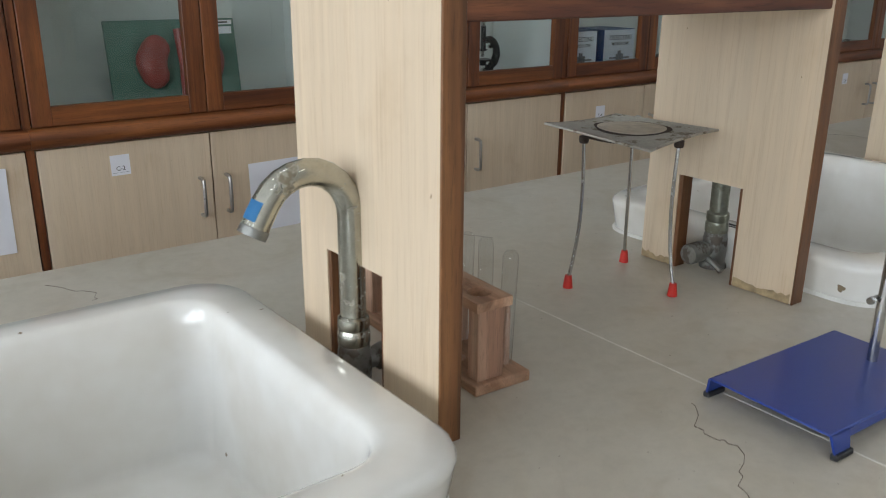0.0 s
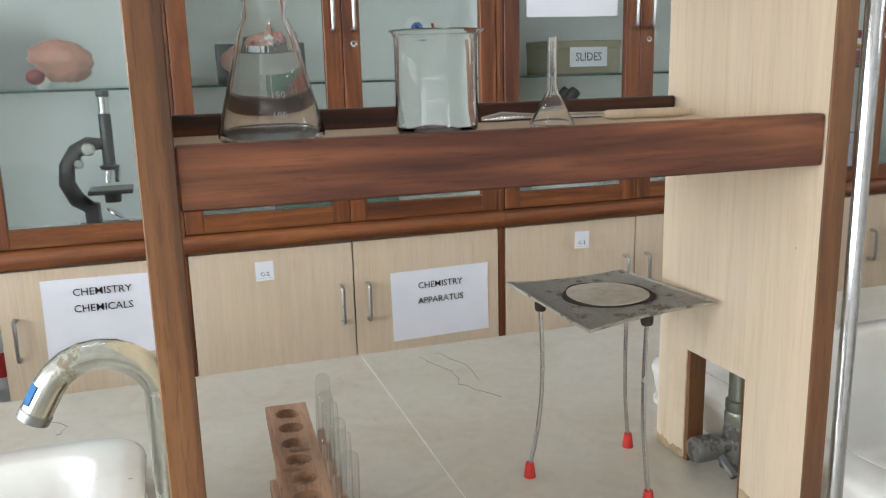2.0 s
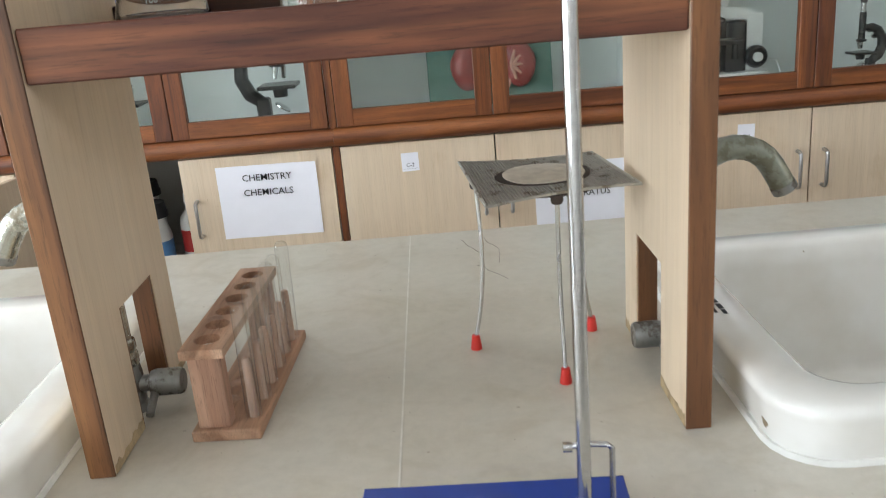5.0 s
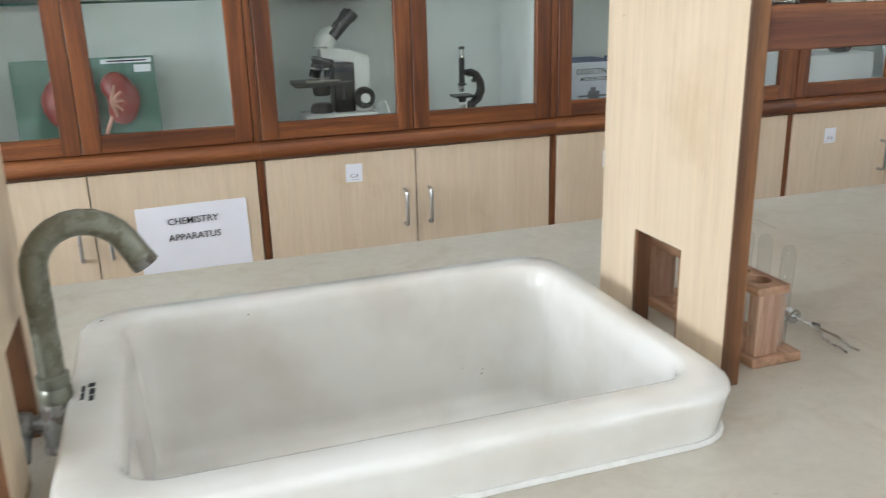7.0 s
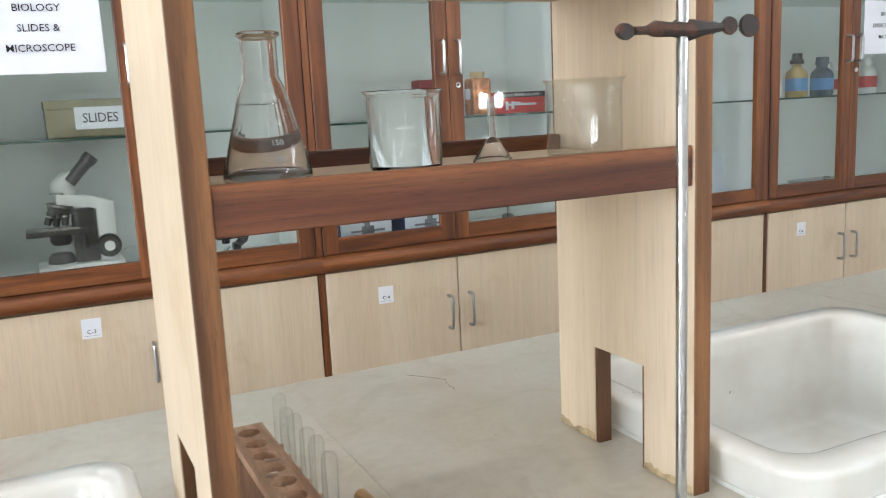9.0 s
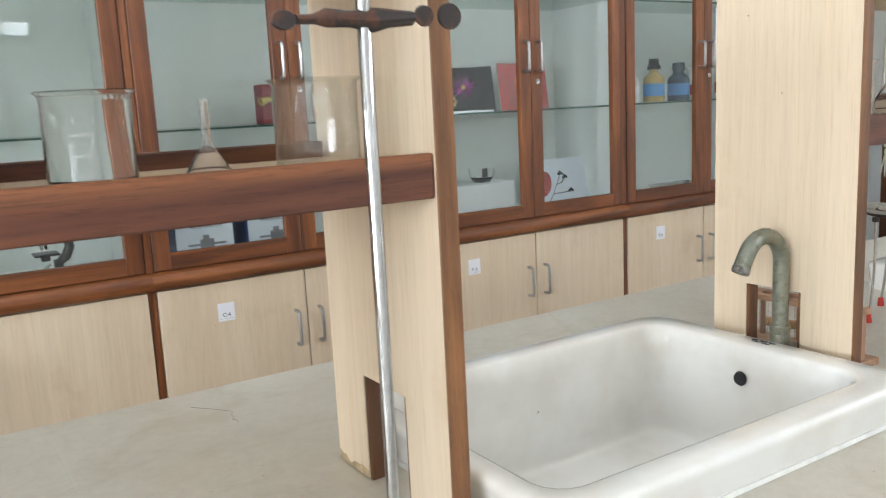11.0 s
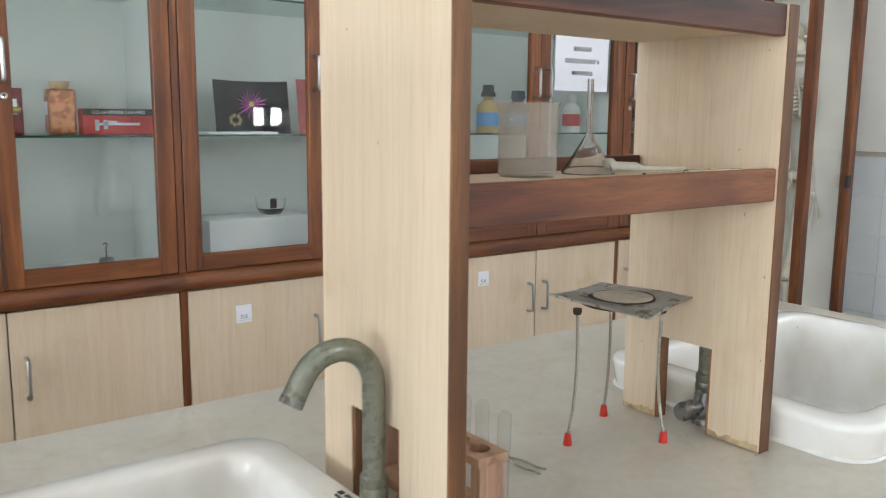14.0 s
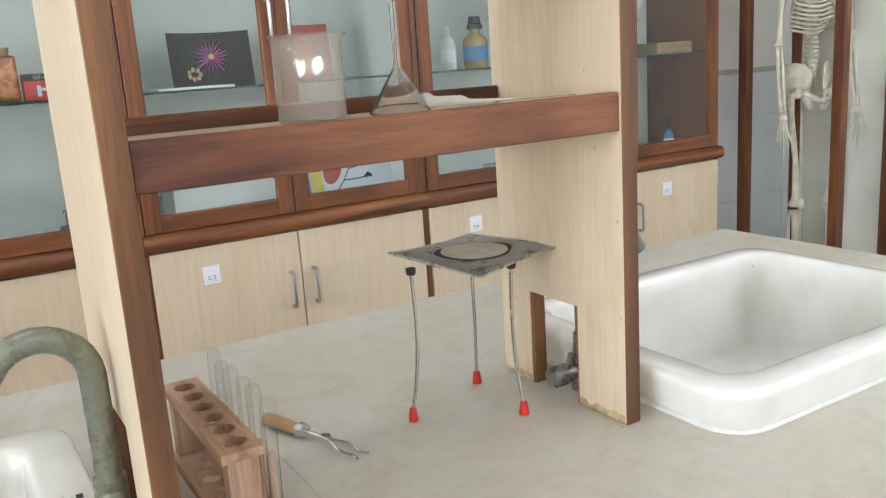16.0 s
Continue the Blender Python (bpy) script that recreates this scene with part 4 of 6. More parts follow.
# ---- retort stands ----
def retort_stand(x, y, turn, h, label):
    """Origin: the base's front corner on the -x side."""
    ob = thing("retort_stand", label, "retort stand", (x, y, TOP), "retort stands", "", turn)
    W, D, z, t = 0.196, 0.118, 0.022, 0.0022
    bm = bmesh.new()
    add_box(bm, (0, 0, z - t), (W, D, z), 0.0009)
    for y0, y1 in ((0.0, -0.004), (D, D + 0.004)):
        s = -1 if y1 < y0 else 1
        for a, b in ((0.0, 0.026), (W - 0.026, W)):
            ring = [[(a, y0 - s * t * 0.4, z - 0.001), (b, y0 - s * t * 0.4, z - 0.001), (b, y0 + s * t * 0.6, z - 0.001), (a, y0 + s * t * 0.6, z - 0.001)],
                    [(a + 0.003, y1 - s * t * 0.4, 0.004), (b - 0.003, y1 - s * t * 0.4, 0.004), (b - 0.003, y1 + s * t * 0.6, 0.004), (a + 0.003, y1 + s * t * 0.6, 0.004)]]
            vs = [[bm.verts.new(p) for p in r] for r in ring]
            for k in range(4):
                bm.faces.new((vs[0][k], vs[0][(k + 1) % 4], vs[1][(k + 1) % 4], vs[1][k]))
            bm.faces.new(vs[1])
        add_box(bm, (0.026, y0 - 0.0011, z - 0.009), (W - 0.026, y0 + 0.0011, z - 0.001))
    bmesh.ops.remove_doubles(bm, verts=bm.verts, dist=2e-4)
    part("base_plate", bm, M_BLUE, ob, "blue enamelled folded steel base")
    for a in (0.002, W - 0.026):
        for yy in (-0.0075, D + 0.0005):
            part("rubber_shoe", box((a, yy, 0.0), (a + 0.024, yy + 0.007, 0.006), 0.0012), M_BLACK, ob, "black rubber shoe")
    part("rod", sweep([(0.16, 0.058, z - 0.002), (0.16, 0.058, h - 0.003), (0.16, 0.058, h)], [0.0048, 0.0048, 0.0035], 14), M_ROD, ob, "polished steel rod")
    return ob


st = retort_stand(0.665, 0.2125, -3.0, 0.62, "retort stand with a blue enamelled base and steel rod")
part("hook", sweep([(0.150, 0.064, 0.083), (0.163, 0.0655, 0.0835), (0.177, 0.066, 0.082), (0.180, 0.066, 0.079), (0.180, 0.066, 0.030)], 0.0021, 8), M_STEEL, st, "bent steel wire hook")
part("screw_head", lathe([(0.0, 0.0), (0.0035, 0.0), (0.0035, 0.006), (0.0, 0.006)], (0.147, 0.0635, 0.083), 10, pose(0, 0, 0, 0, 90, 0)), M_STEEL, st)
st = retort_stand(1.822, 0.245, 0, 0.60, "retort stand with a blue enamelled base and iron clamp")
part("boss_head", sweep([(0.122, 0.056, 0.476), (0.132, 0.056, 0.477), (0.150, 0.058, 0.4765), (0.166, 0.058, 0.476), (0.182, 0.057, 0.477), (0.198, 0.056, 0.478)], [0.003, 0.0065, 0.0055, 0.0085, 0.005, 0.0035], 10), M_CASTIRON, st, "rusty cast iron boss head")
part("clamp_arm", sweep([(0.165, 0.070, 0.480), (0.180, 0.072, 0.479), (0.205, 0.070, 0.479)], [0.006, 0.007, 0.005], 8), M_CASTIRON, st)
part("wing_screw", lathe([(0.0, -0.002), (0.0058, -0.002), (0.0065, 0.0), (0.0058, 0.002), (0.0, 0.002)], (0, 0, 0), 16, Matrix.Translation((0.101, 0.054, 0.475)) @ pose(0, 0, 0, 84, 0, 8) @ Matrix.Diagonal((1.5, 1.0, 1.0, 1.0))), M_CASTIRON, st, "flat rusty wing screw")
part("screw_shank", sweep([(0.124, 0.056, 0.476), (0.110, 0.055, 0.4755)], 0.0032, 8), M_CASTIRON, st)
for wx, wr in ((0.205, 0.0075), (0.226, 0.0095)):
    part("wing_screw", lathe([(0.0, -0.002), (wr - 0.0008, -0.002), (wr, 0.0), (wr - 0.0008, 0.002), (0.0, 0.002)], (0, 0, 0), 16, Matrix.Translation((wx, 0.054, 0.479)) @ pose(0, 0, 0, 86, 0, -6)), M_CASTIRON, st, "flat rusty wing screw")

# ---- the display cabinets along the wall ----
FRONT, BACK = 2.075, ROOM_Y1 - 0.002
PITCH, X_FIRST = 0.883, 0.469
CAB_TOP = 2.12
LOW_TOP, MOULD_TOP = 0.858, 0.906


def bar_handle(name, parent, at, length, r, reach, material=None):
    """An upright bow handle: local z up, -y out of the door."""
    h = length / 2
    pts = [(0, 0, -h), (0, -reach * 0.6, -h), (0, -reach * 0.93, -h + reach * 0.15), (0, -reach, -h + reach * 0.45), (0, -reach, h - reach * 0.45), (0, -reach * 0.93, h - reach * 0.15), (0, -reach * 0.6, h), (0, 0, h)]
    return part(name, sweep(pts, r, 8), material or M_HANDLE, parent, "brushed steel bow handle", pose(*at))


def glass_door(parent, x0, x1, z0, z1, handle_side, lock):
    """A framed glass door in the plane y = FRONT."""
    w, t = 0.046, 0.022
    fr = bmesh.new()
    y0, y1 = FRONT, FRONT + t
    add_box(fr, (x0, y0, z0), (x0 + w, y1, z1), 0.0015)
    add_box(fr, (x1 - w, y0, z0), (x1, y1, z1), 0.0015)
    d = part("glass_door", fr, M_TEAK_Z, parent, "reddish hardwood door frame with a clear pane")
    for za in (z0, z1 - w):
        part("cross_rail", box((x0 + w, y0 + 0.0005, za), (x1 - w, y1 - 0.0005, za + w), 0.0012), M_TEAK_X, d)
    p = part("pane", box((x0 + w - 0.004, y0 + 0.010, z0 + w - 0.004), (x1 - w + 0.004, y0 + 0.013, z1 - w + 0.004)), M_PANE, d, "clear glass pane")
    p.visible_shadow = False
    hx = x1 - 0.026 if handle_side > 0 else x0 + 0.026
    bar_handle("handle", d, (hx, FRONT, 1.460), 0.098, 0.0052, 0.028)
    if lock:
        lk = lathe([(0.0, 0.0), (0.0035, 0.0), (0.0085, 0.001), (0.0095, -0.004), (0.0095, -0.006), (0.0, -0.006)], (hx + 0.002, FRONT, 1.378), 14, pose(0, 0, 0, 90, 0, 0))
        part("lock", lk, M_STEEL, d, "round steel lock")
    return d


def low_door(parent, x0, x1, handle_x, open_to=0.0):
    d = part("cupboard_door", box((0, 0, 0), (x1 - x0, 0.018, LOW_TOP - 0.105), 0.0012), M_LAM, parent, "pale maple laminate door", pose(x0, FRONT, 0.10, 0, 0, open_to))
    bar_handle("handle", d, (handle_x - x0, 0.0, 0.683 - 0.10), 0.102, 0.0052, 0.028)
    return d


def cabinet(x0, x1, single=False, open_left=False, locks=True):
    ob = thing("display_cabinet", "wall cabinet with glazed hardwood doors above laminate cupboards", "cabinet", (0, 0, 0), "cabinets along the wall")
    ps = bmesh.new()
    for px in (x0 - 0.010, x1 - 0.010 if not single else x1 - 0.02):
        add_box(ps, (px if px > x0 else x0, FRONT + 0.004, 0.0), ((px + 0.010 if px > x0 else x0 + 0.009), BACK, CAB_TOP - 0.02))
    part("side", ps, M_TEAK_Z, ob, "reddish hardwood cabinet side")
    xi0, xi1 = x0 + 0.010, x1 - 0.011
    part("back_panel", box((xi0, BACK - 0.012, 0.90), (xi1, BACK, CAB_TOP - 0.02)), M_CABBACK, ob, "pale grey-green lining")
    part("side_lining", box((xi0, FRONT + 0.03, 0.904), (xi0 + 0.004, BACK - 0.013, CAB_TOP - 0.03)), M_CABBACK, ob)
    part("side_lining", box((xi1 - 0.004, FRONT + 0.03, 0.904), (xi1, BACK - 0.013, CAB_TOP - 0.03)), M_CABBACK, ob)
    part("floor_board", box((xi0, FRONT + 0.024, 0.882), (xi1, BACK - 0.013, 0.902)), M_CABBACK, ob)
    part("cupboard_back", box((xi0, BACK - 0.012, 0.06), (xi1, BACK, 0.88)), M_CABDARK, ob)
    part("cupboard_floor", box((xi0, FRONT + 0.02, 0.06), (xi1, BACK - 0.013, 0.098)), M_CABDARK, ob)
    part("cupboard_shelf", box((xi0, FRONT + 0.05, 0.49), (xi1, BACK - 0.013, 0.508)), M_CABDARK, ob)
    part("top_board", box((x0, FRONT, CAB_TOP - 0.02), (x1, BACK, CAB_TOP)), M_TEAK_X, ob)
    for sz in (1.283, 1.668):
        s = part("glass_shelf", box((xi0 + 0.005, FRONT + 0.045, sz - 0.006), (xi1 - 0.005, BACK - 0.014, sz)), M_SHELFGLASS, ob, "clear glass shelf with a green edge")
        s.visible_shadow = False
        part("shelf_edge", box((xi0 + 0.005, FRONT + 0.0440, sz - 0.0062), (xi1 - 0.005, FRONT + 0.0448, sz - 0.0002)), M_SHELFEDGE, s, "dark green glass edge")
    z0, z1 = 0.9085, CAB_TOP - 0.022
    if single:
        glass_door(ob, x0 + 0.012, x1 - 0.014, z0, z1, -1, True)
        low_door(ob, x0 + 0.012, x1 - 0.014, x0 + 0.05)
        return ob
    xm = (x0 + x1) / 2
    glass_door(ob, x0 + 0.012, xm - 0.0012, z0, z1, 1, False)
    glass_door(ob, xm + 0.0012, x1 - 0.013, z0, z1, -1, True)
    if open_left:
        low_door(ob, x0 + 0.012, xm - 0.0019, xm - 0.037, -100)
    else:
        low_door(ob, x0 + 0.012, xm - 0.0019, xm - 0.037)
    low_door(ob, xm + 0.0019, x1 - 0.013, xm + 0.037)
    return ob


BAYS = [X_FIRST + PITCH * k for k in range(-2, 6)]
for k, (a, b) in enumerate(zip(BAYS, BAYS[1:])):
    cabinet(a, b, open_left=(k == 1))
cabinet(BAYS[-1], 5.392, single=True)
for a, b in list(zip(BAYS, BAYS[1:])) + [(BAYS[-1], 5.392)]:
    ring = lambda x: [(x, FRONT + 0.03, LOW_TOP), (x, FRONT - 0.008, LOW_TOP), (x, FRONT - 0.016, LOW_TOP + 0.006), (x, FRONT - 0.021, LOW_TOP + 0.016), (x, FRONT - 0.021, MOULD_TOP - 0.018), (x, FRONT - 0.015, MOULD_TOP - 0.007), (x, FRONT - 0.004, MOULD_TOP), (x, FRONT + 0.03, MOULD_TOP)]
    solo("trim", loft([ring(a + 0.0003), ring(b - 0.0003)], True, True), M_TEAK_X, "rounded reddish hardwood moulding between cabinet halves", "moulding", kind="structure", angle=50)

# ---- papers and number stickers on the doors ----
SIGN_POSE = pose(0, 0, 0, 90, 0, 0)


def sign(x, z, w, h, lines, size, y, label, turn=0.0, drop=0.0, gap=1.75):
    ob = thing("paper_sign", label, "paper sign", (x, y, z), "papers on the cabinets")
    ob.matrix_basis = pose(x, y, z, 90, 0, 0) @ pose(0, 0, 0, 0, 0, turn)
    bm = bmesh.new()
    n, mth = 10, 8
    curl = lambda u, v: 0.0012 + 0.0007 * abs(math.sin(3.1 * u + 1.7 * v + x)) * (abs(u) + abs(v)) + 0.012 * max(0, u + v - 1.55)
    g = [[bm.verts.new((w * (i / n - 0.5), h * (j / mth - 0.5), curl(2 * i / n - 1, 2 * j / mth - 1))) for j in range(mth + 1)] for i in range(n + 1)]
    for i in range(n):
        for j in range(mth):
            bm.faces.new((g[i][j], g[i + 1][j], g[i + 1][j + 1], g[i][j + 1]))
    part("sheet", bm, M_PAPER, ob)
    for k, line in enumerate(lines):
        lettering(line, size, M_INK, ob, pose(0, drop - k * size * gap, 0.0038))
    return ob


sign(0.268, 0.720, 0.280, 0.208, ["CHEMISTRY", "CHEMICALS"], 0.0265, FRONT - 0.0005, "white paper reading CHEMISTRY CHEMICALS taped to a cupboard door", -0.5, 0.068, 1.6)
sign(1.160, 0.657, 0.290, 0.200, ["CHEMISTRY", "APPARATUS"], 0.0255, FRONT - 0.0005, "white paper reading CHEMISTRY APPARATUS taped to a cupboard door", 1.0, 0.054)
sign(1.575, 1.548, 0.285, 0.210, ["BIOLOGY", "SLIDES &", "MICROSCOPE"], 0.025, FRONT + 0.0065, "white paper reading BIOLOGY SLIDES & MICROSCOPE on the glass", 0.5, 0.05, 1.9)
sign(4.655, 1.540, 0.280, 0.205, ["BIOLOGY", "DISSECTION KIT &", "MATERIALS"], 0.022, FRONT + 0.0065, "white paper reading BIOLOGY DISSECTION KIT & MATERIALS on the glass", 0.0, 0.05, 2.0)


def sticker(x, z, text, turn=0.0):
    ob = thing("number_sticker", "small white sticker printed " + text, "sticker", (x, FRONT, z), "number stickers on the doors")
    ob.matrix_basis = pose(x, FRONT, z, 90, 0, 0) @ pose(0, 0, 0, 0, 0, turn)
    part("label_paper", box((-0.024, -0.026, 0.0002), (0.024, 0.026, 0.0009)), M_PAPER, ob)
    lettering(text, 0.0155, M_INK, ob, pose(0, -0.009, 0.0012))
    part("underline", box((-0.02, -0.0195, 0.0010), (0.02, -0.0188, 0.0012)), M_INK_GREY, ob)


for x, z, text, turn in ((0.671, 0.796, "C-2", 1), (1.610, 0.797, "C-3", -1), (2.431, 0.767, "C-4", 0), (3.291, 0.770, "C-5", 1), (4.19, 0.775, "C-6", 0), (5.09, 0.772, "C-7", -2)):
    sticker(x, z, text, turn)

# ---- skeleton case in the corner ----
CX0, CX1, CY0, CY1, CH = 5.77, 6.18, 1.80, 2.30, 1.97
case = thing("specimen_case", "tall hardwood case with glass sides holding a model skeleton", "display case", (0, 0, 0))
for px, py in ((CX0, CY0), (CX1 - 0.045, CY0), (CX0, CY1 - 0.045), (CX1 - 0.045, CY1 - 0.045)):
    part("corner_post", box((px, py, 0.0), (px + 0.045, py + 0.045, CH), 0.003), M_TEAK_Z, case)
part("base", box((CX0 + 0.002, CY0 + 0.002, 0.04), (CX1 - 0.002, CY1 - 0.002, 0.12)), M_TEAK_X, case)
part("top", box((CX0 - 0.01, CY0 - 0.01, CH), (CX1 + 0.01, CY1 + 0.01, CH + 0.05), 0.004), M_TEAK_X, case)
for lo, hi in (((CX0 + 0.046, CY0 + 0.018, 0.12), (CX1 - 0.046, CY0 + 0.022, CH)), ((CX0 + 0.018, CY0 + 0.046, 0.12), (CX0 + 0.022, CY1 - 0.046, CH)),
               ((CX0 + 0.046, CY1 - 0.022, 0.12), (CX1 - 0.046, CY1 - 0.018, CH))):
    p = part("pane", box(lo, hi), M_CASEPANE, case, "clear glass pane")
    p.visible_shadow = False
part("side_board", box((CX1 - 0.022, CY0 + 0.0455, 0.12), (CX1 - 0.010, CY1 - 0.0455, CH)), M_CASEBOARD, case, "cream painted solid side")
part("hasp", box((CX1 - 0.075, CY0 - 0.012, 1.03), (CX1 - 0.045, CY0 + 0.004, 1.09), 0.002), M_BLACK, case, "black hasp")


def skeleton():
    """A standing teaching skeleton as one mesh, facing -y in its own space."""
    bm = bmesh.new()
    add_ball(bm, (0, 0.01, 1.60), (0.068, 0.085, 0.075), 16)
    add_ball(bm, (0, -0.045, 1.545), (0.050, 0.042, 0.045), 12)
    add_sweep(bm, [(-0.048, 0.0, 1.545), (-0.042, -0.02, 1.50), (-0.02, -0.068, 1.487), (0.02, -0.068, 1.487), (0.042, -0.02, 1.50), (0.048, 0.0, 1.545)], [0.012, 0.011, 0.013, 0.013, 0.011, 0.012], 8)
    add_sweep(bm, [(-0.025, -0.084, 1.517), (0.025, -0.084, 1.517)], 0.009, 8)
    for s in (-1, 1):
        add_sweep(bm, [(s * 0.045, -0.075, 1.56), (s * 0.066, -0.03, 1.548), (s * 0.07, 0.01, 1.55)], [0.01, 0.006, 0.008], 6)
        add_sweep(bm, [(s * 0.012, -0.082, 1.588), (s * 0.03, -0.083, 1.596), (s * 0.05, -0.07, 1.588)], 0.007, 6)
    for k in range(24):
        z = 1.50 - k * 0.0262
        y = 0.035 + 0.02 * math.sin(k / 24 * 6.0 + 0.6)
        r = 0.0125 + 0.011 * k / 24
        add_lathe(bm, [(0.0, -0.010), (r, -0.010), (r * 0.85, 0.0), (r, 0.009), (0.0, 0.009)], (0, y, z), 10)
        add_sweep(bm, [(0, y + r, z), (0, y + r + 0.025, z - 0.012)], [0.006, 0.004], 5)
        add_sweep(bm, [(-r - 0.014, y + 0.01, z), (r + 0.014, y + 0.01, z)], 0.004, 5)
    for k in range(10):
        z = 1.375 - k * 0.0235
        w = 0.075 + 0.052 * math.sin(min(1, k / 7) * 1.5)
        d = 0.070 + 0.030 * min(1, k / 5)
        for s in (-1, 1):
            end = 0.018 if k < 7 else 0.045 + 0.012 * (k - 7)
            pts = [(s * 0.018, 0.06, z + 0.02), (s * w * 0.7, 0.062, z + 0.014), (s * w, 0.01, z - 0.012), (s * w * 0.85, -d * 0.7, z - 0.036), (s * (end + w) * 0.5, -d, z - 0.040), (s * end, -d * 1.04, z - 0.022)]
            add_sweep(bm, pts, 0.0052, 6, 1.5)
    add_sweep(bm, [(0, -0.066, 1.385), (0, -0.085, 1.33), (0, -0.10, 1.20), (0, -0.098, 1.165)], [0.016, 0.011, 0.013, 0.006], 8, 0.5)
    for s in (-1, 1):
        add_sweep(bm, [(s * 0.015, -0.068, 1.385), (s * 0.08, -0.045, 1.402), (s * 0.155, 0.005, 1.405)], [0.008, 0.006, 0.009], 6)
        sc = [(s * 0.075, 0.075, 1.38), (s * 0.15, 0.045, 1.395), (s * 0.115, 0.08, 1.25)]
        v = [bm.verts.new(p) for p in sc] + [bm.verts.new((p[0], p[1] + 0.008, p[2])) for p in sc]
        for f in ((0, 1, 2), (5, 4, 3), (0, 3, 4, 1), (1, 4, 5, 2), (2, 5, 3, 0)):
            bm.faces.new([v[i] for i in f])
        add_ball(bm, (s * 0.168, 0.008, 1.385), (0.024, 0.024, 0.024), 10)
        add_sweep(bm, [(s * 0.172, 0.008, 1.38), (s * 0.180, 0.01, 1.24), (s * 0.184, 0.01, 1.10), (s * 0.186, 0.01, 1.075)], [0.014, 0.010, 0.012, 0.019], 8)
        for o in (-0.010, 0.010):
            add_sweep(bm, [(s * 0.186 + o, 0.008, 1.068), (s * 0.19 + o * 1.3, -0.01, 0.95), (s * 0.192 + o * 0.8, -0.03, 0.835)], [0.010, 0.0065, 0.009], 7)
        add_ball(bm, (s * 0.192, -0.035, 0.815), (0.022, 0.014, 0.018), 8)
        for f in range(5):
            u = (f - 2) * 0.011
            add_sweep(bm, [(s * 0.192, -0.036 + u * 0.5, 0.81), (s * 0.195, -0.040 + u * 1.4, 0.75), (s * 0.193, -0.042 + u * 1.9, 0.70 + 0.012 * abs(f - 2)), (s * 0.190, -0.042 + u * 2.0, 0.665 + 0.022 * abs(f - 2))], [0.005, 0.0045, 0.004, 0.003], 6)
        add_ball(bm, (s * 0.078, 0.03, 0.895), (0.062, 0.016, 0.075), 12, pose(0, 0, 0, 0, s * 24, s * 38))
        add_ball(bm, (s * 0.045, -0.005, 0.80), (0.022, 0.022, 0.045), 10, pose(0, 0, 0, 0, s * 20, 0))
        add_sweep(bm, [(s * 0.07, 0.0, 0.83), (s * 0.03, -0.045, 0.80), (0, -0.05, 0.795)], [0.013, 0.010, 0.012], 8)
        add_ball(bm, (s * 0.092, 0.0, 0.83), (0.023, 0.023, 0.023), 10)
        add_sweep(bm, [(s * 0.095, 0, 0.83), (s * 0.128, 0.005, 0.815), (s * 0.125, 0, 0.74), (s * 0.105, -0.012, 0.58), (s * 0.092, -0.004, 0.44), (s * 0.09, 0, 0.405)], [0.013, 0.020, 0.015, 0.0125, 0.017, 0.030], 9)
        add_ball(bm, (s * 0.09, -0.034, 0.415), (0.019, 0.010, 0.021), 8)
        add_sweep(bm, [(s * 0.09, 0, 0.385), (s * 0.09, -0.002, 0.355), (s * 0.09, 0.0, 0.22), (s * 0.09, 0.008, 0.075)], [0.029, 0.017, 0.0115, 0.017], 9)
        add_sweep(bm, [(s * 0.115, 0.012, 0.375), (s * 0.112, 0.012, 0.22), (s * 0.108, 0.012, 0.07)], [0.009, 0.006, 0.010], 7)
        add_ball(bm, (s * 0.09, 0.03, 0.04), (0.022, 0.036, 0.022), 8)
        for f in range(5):
            add_sweep(bm, [(s * 0.09 + (f - 2) * 0.006, 0.0, 0.045), (s * 0.09 + (f - 2) * 0.012, -0.07, 0.022), (s * 0.09 + (f - 2) * 0.014, -0.125 + 0.012 * abs(f - 1), 0.01)], [0.012, 0.006, 0.004], 6)
    add_ball(bm, (0, 0.058, 0.875), (0.045, 0.016, 0.055), 10)
    add_sweep(bm, [(0, 0.07, 0.12 - 0.12), (0, 0.085, 0.9), (0, 0.075, 1.5)], 0.006, 6)
    trunk = ((0.0, 0.0), (0.405, 0.47), (0.80, 0.925), (0.895, 1.03), (1.13, 1.205), (1.385, 1.40), (1.48, 1.48), (2.0, 2.0))
    arms = ((0.665, 0.715), (0.815, 0.86), (1.075, 1.16), (1.385, 1.40), (2.0, 2.0))
    for v in bm.verts:
        knots = arms if abs(v.co.x) > 0.15 and v.co.z > 0.6 else trunk
        for (a, c), (b, d) in zip(knots, knots[1:]):
            if a <= v.co.z <= b:
                v.co.z = c + (d - c) * (v.co.z - a) / (b - a)
                break
    return bm


solo("model_skeleton", skeleton(), M_BONE, "ivory plastic teaching skeleton standing inside the glass case", "skeleton", (5.965, 2.05, 0.121), -14, angle=60)

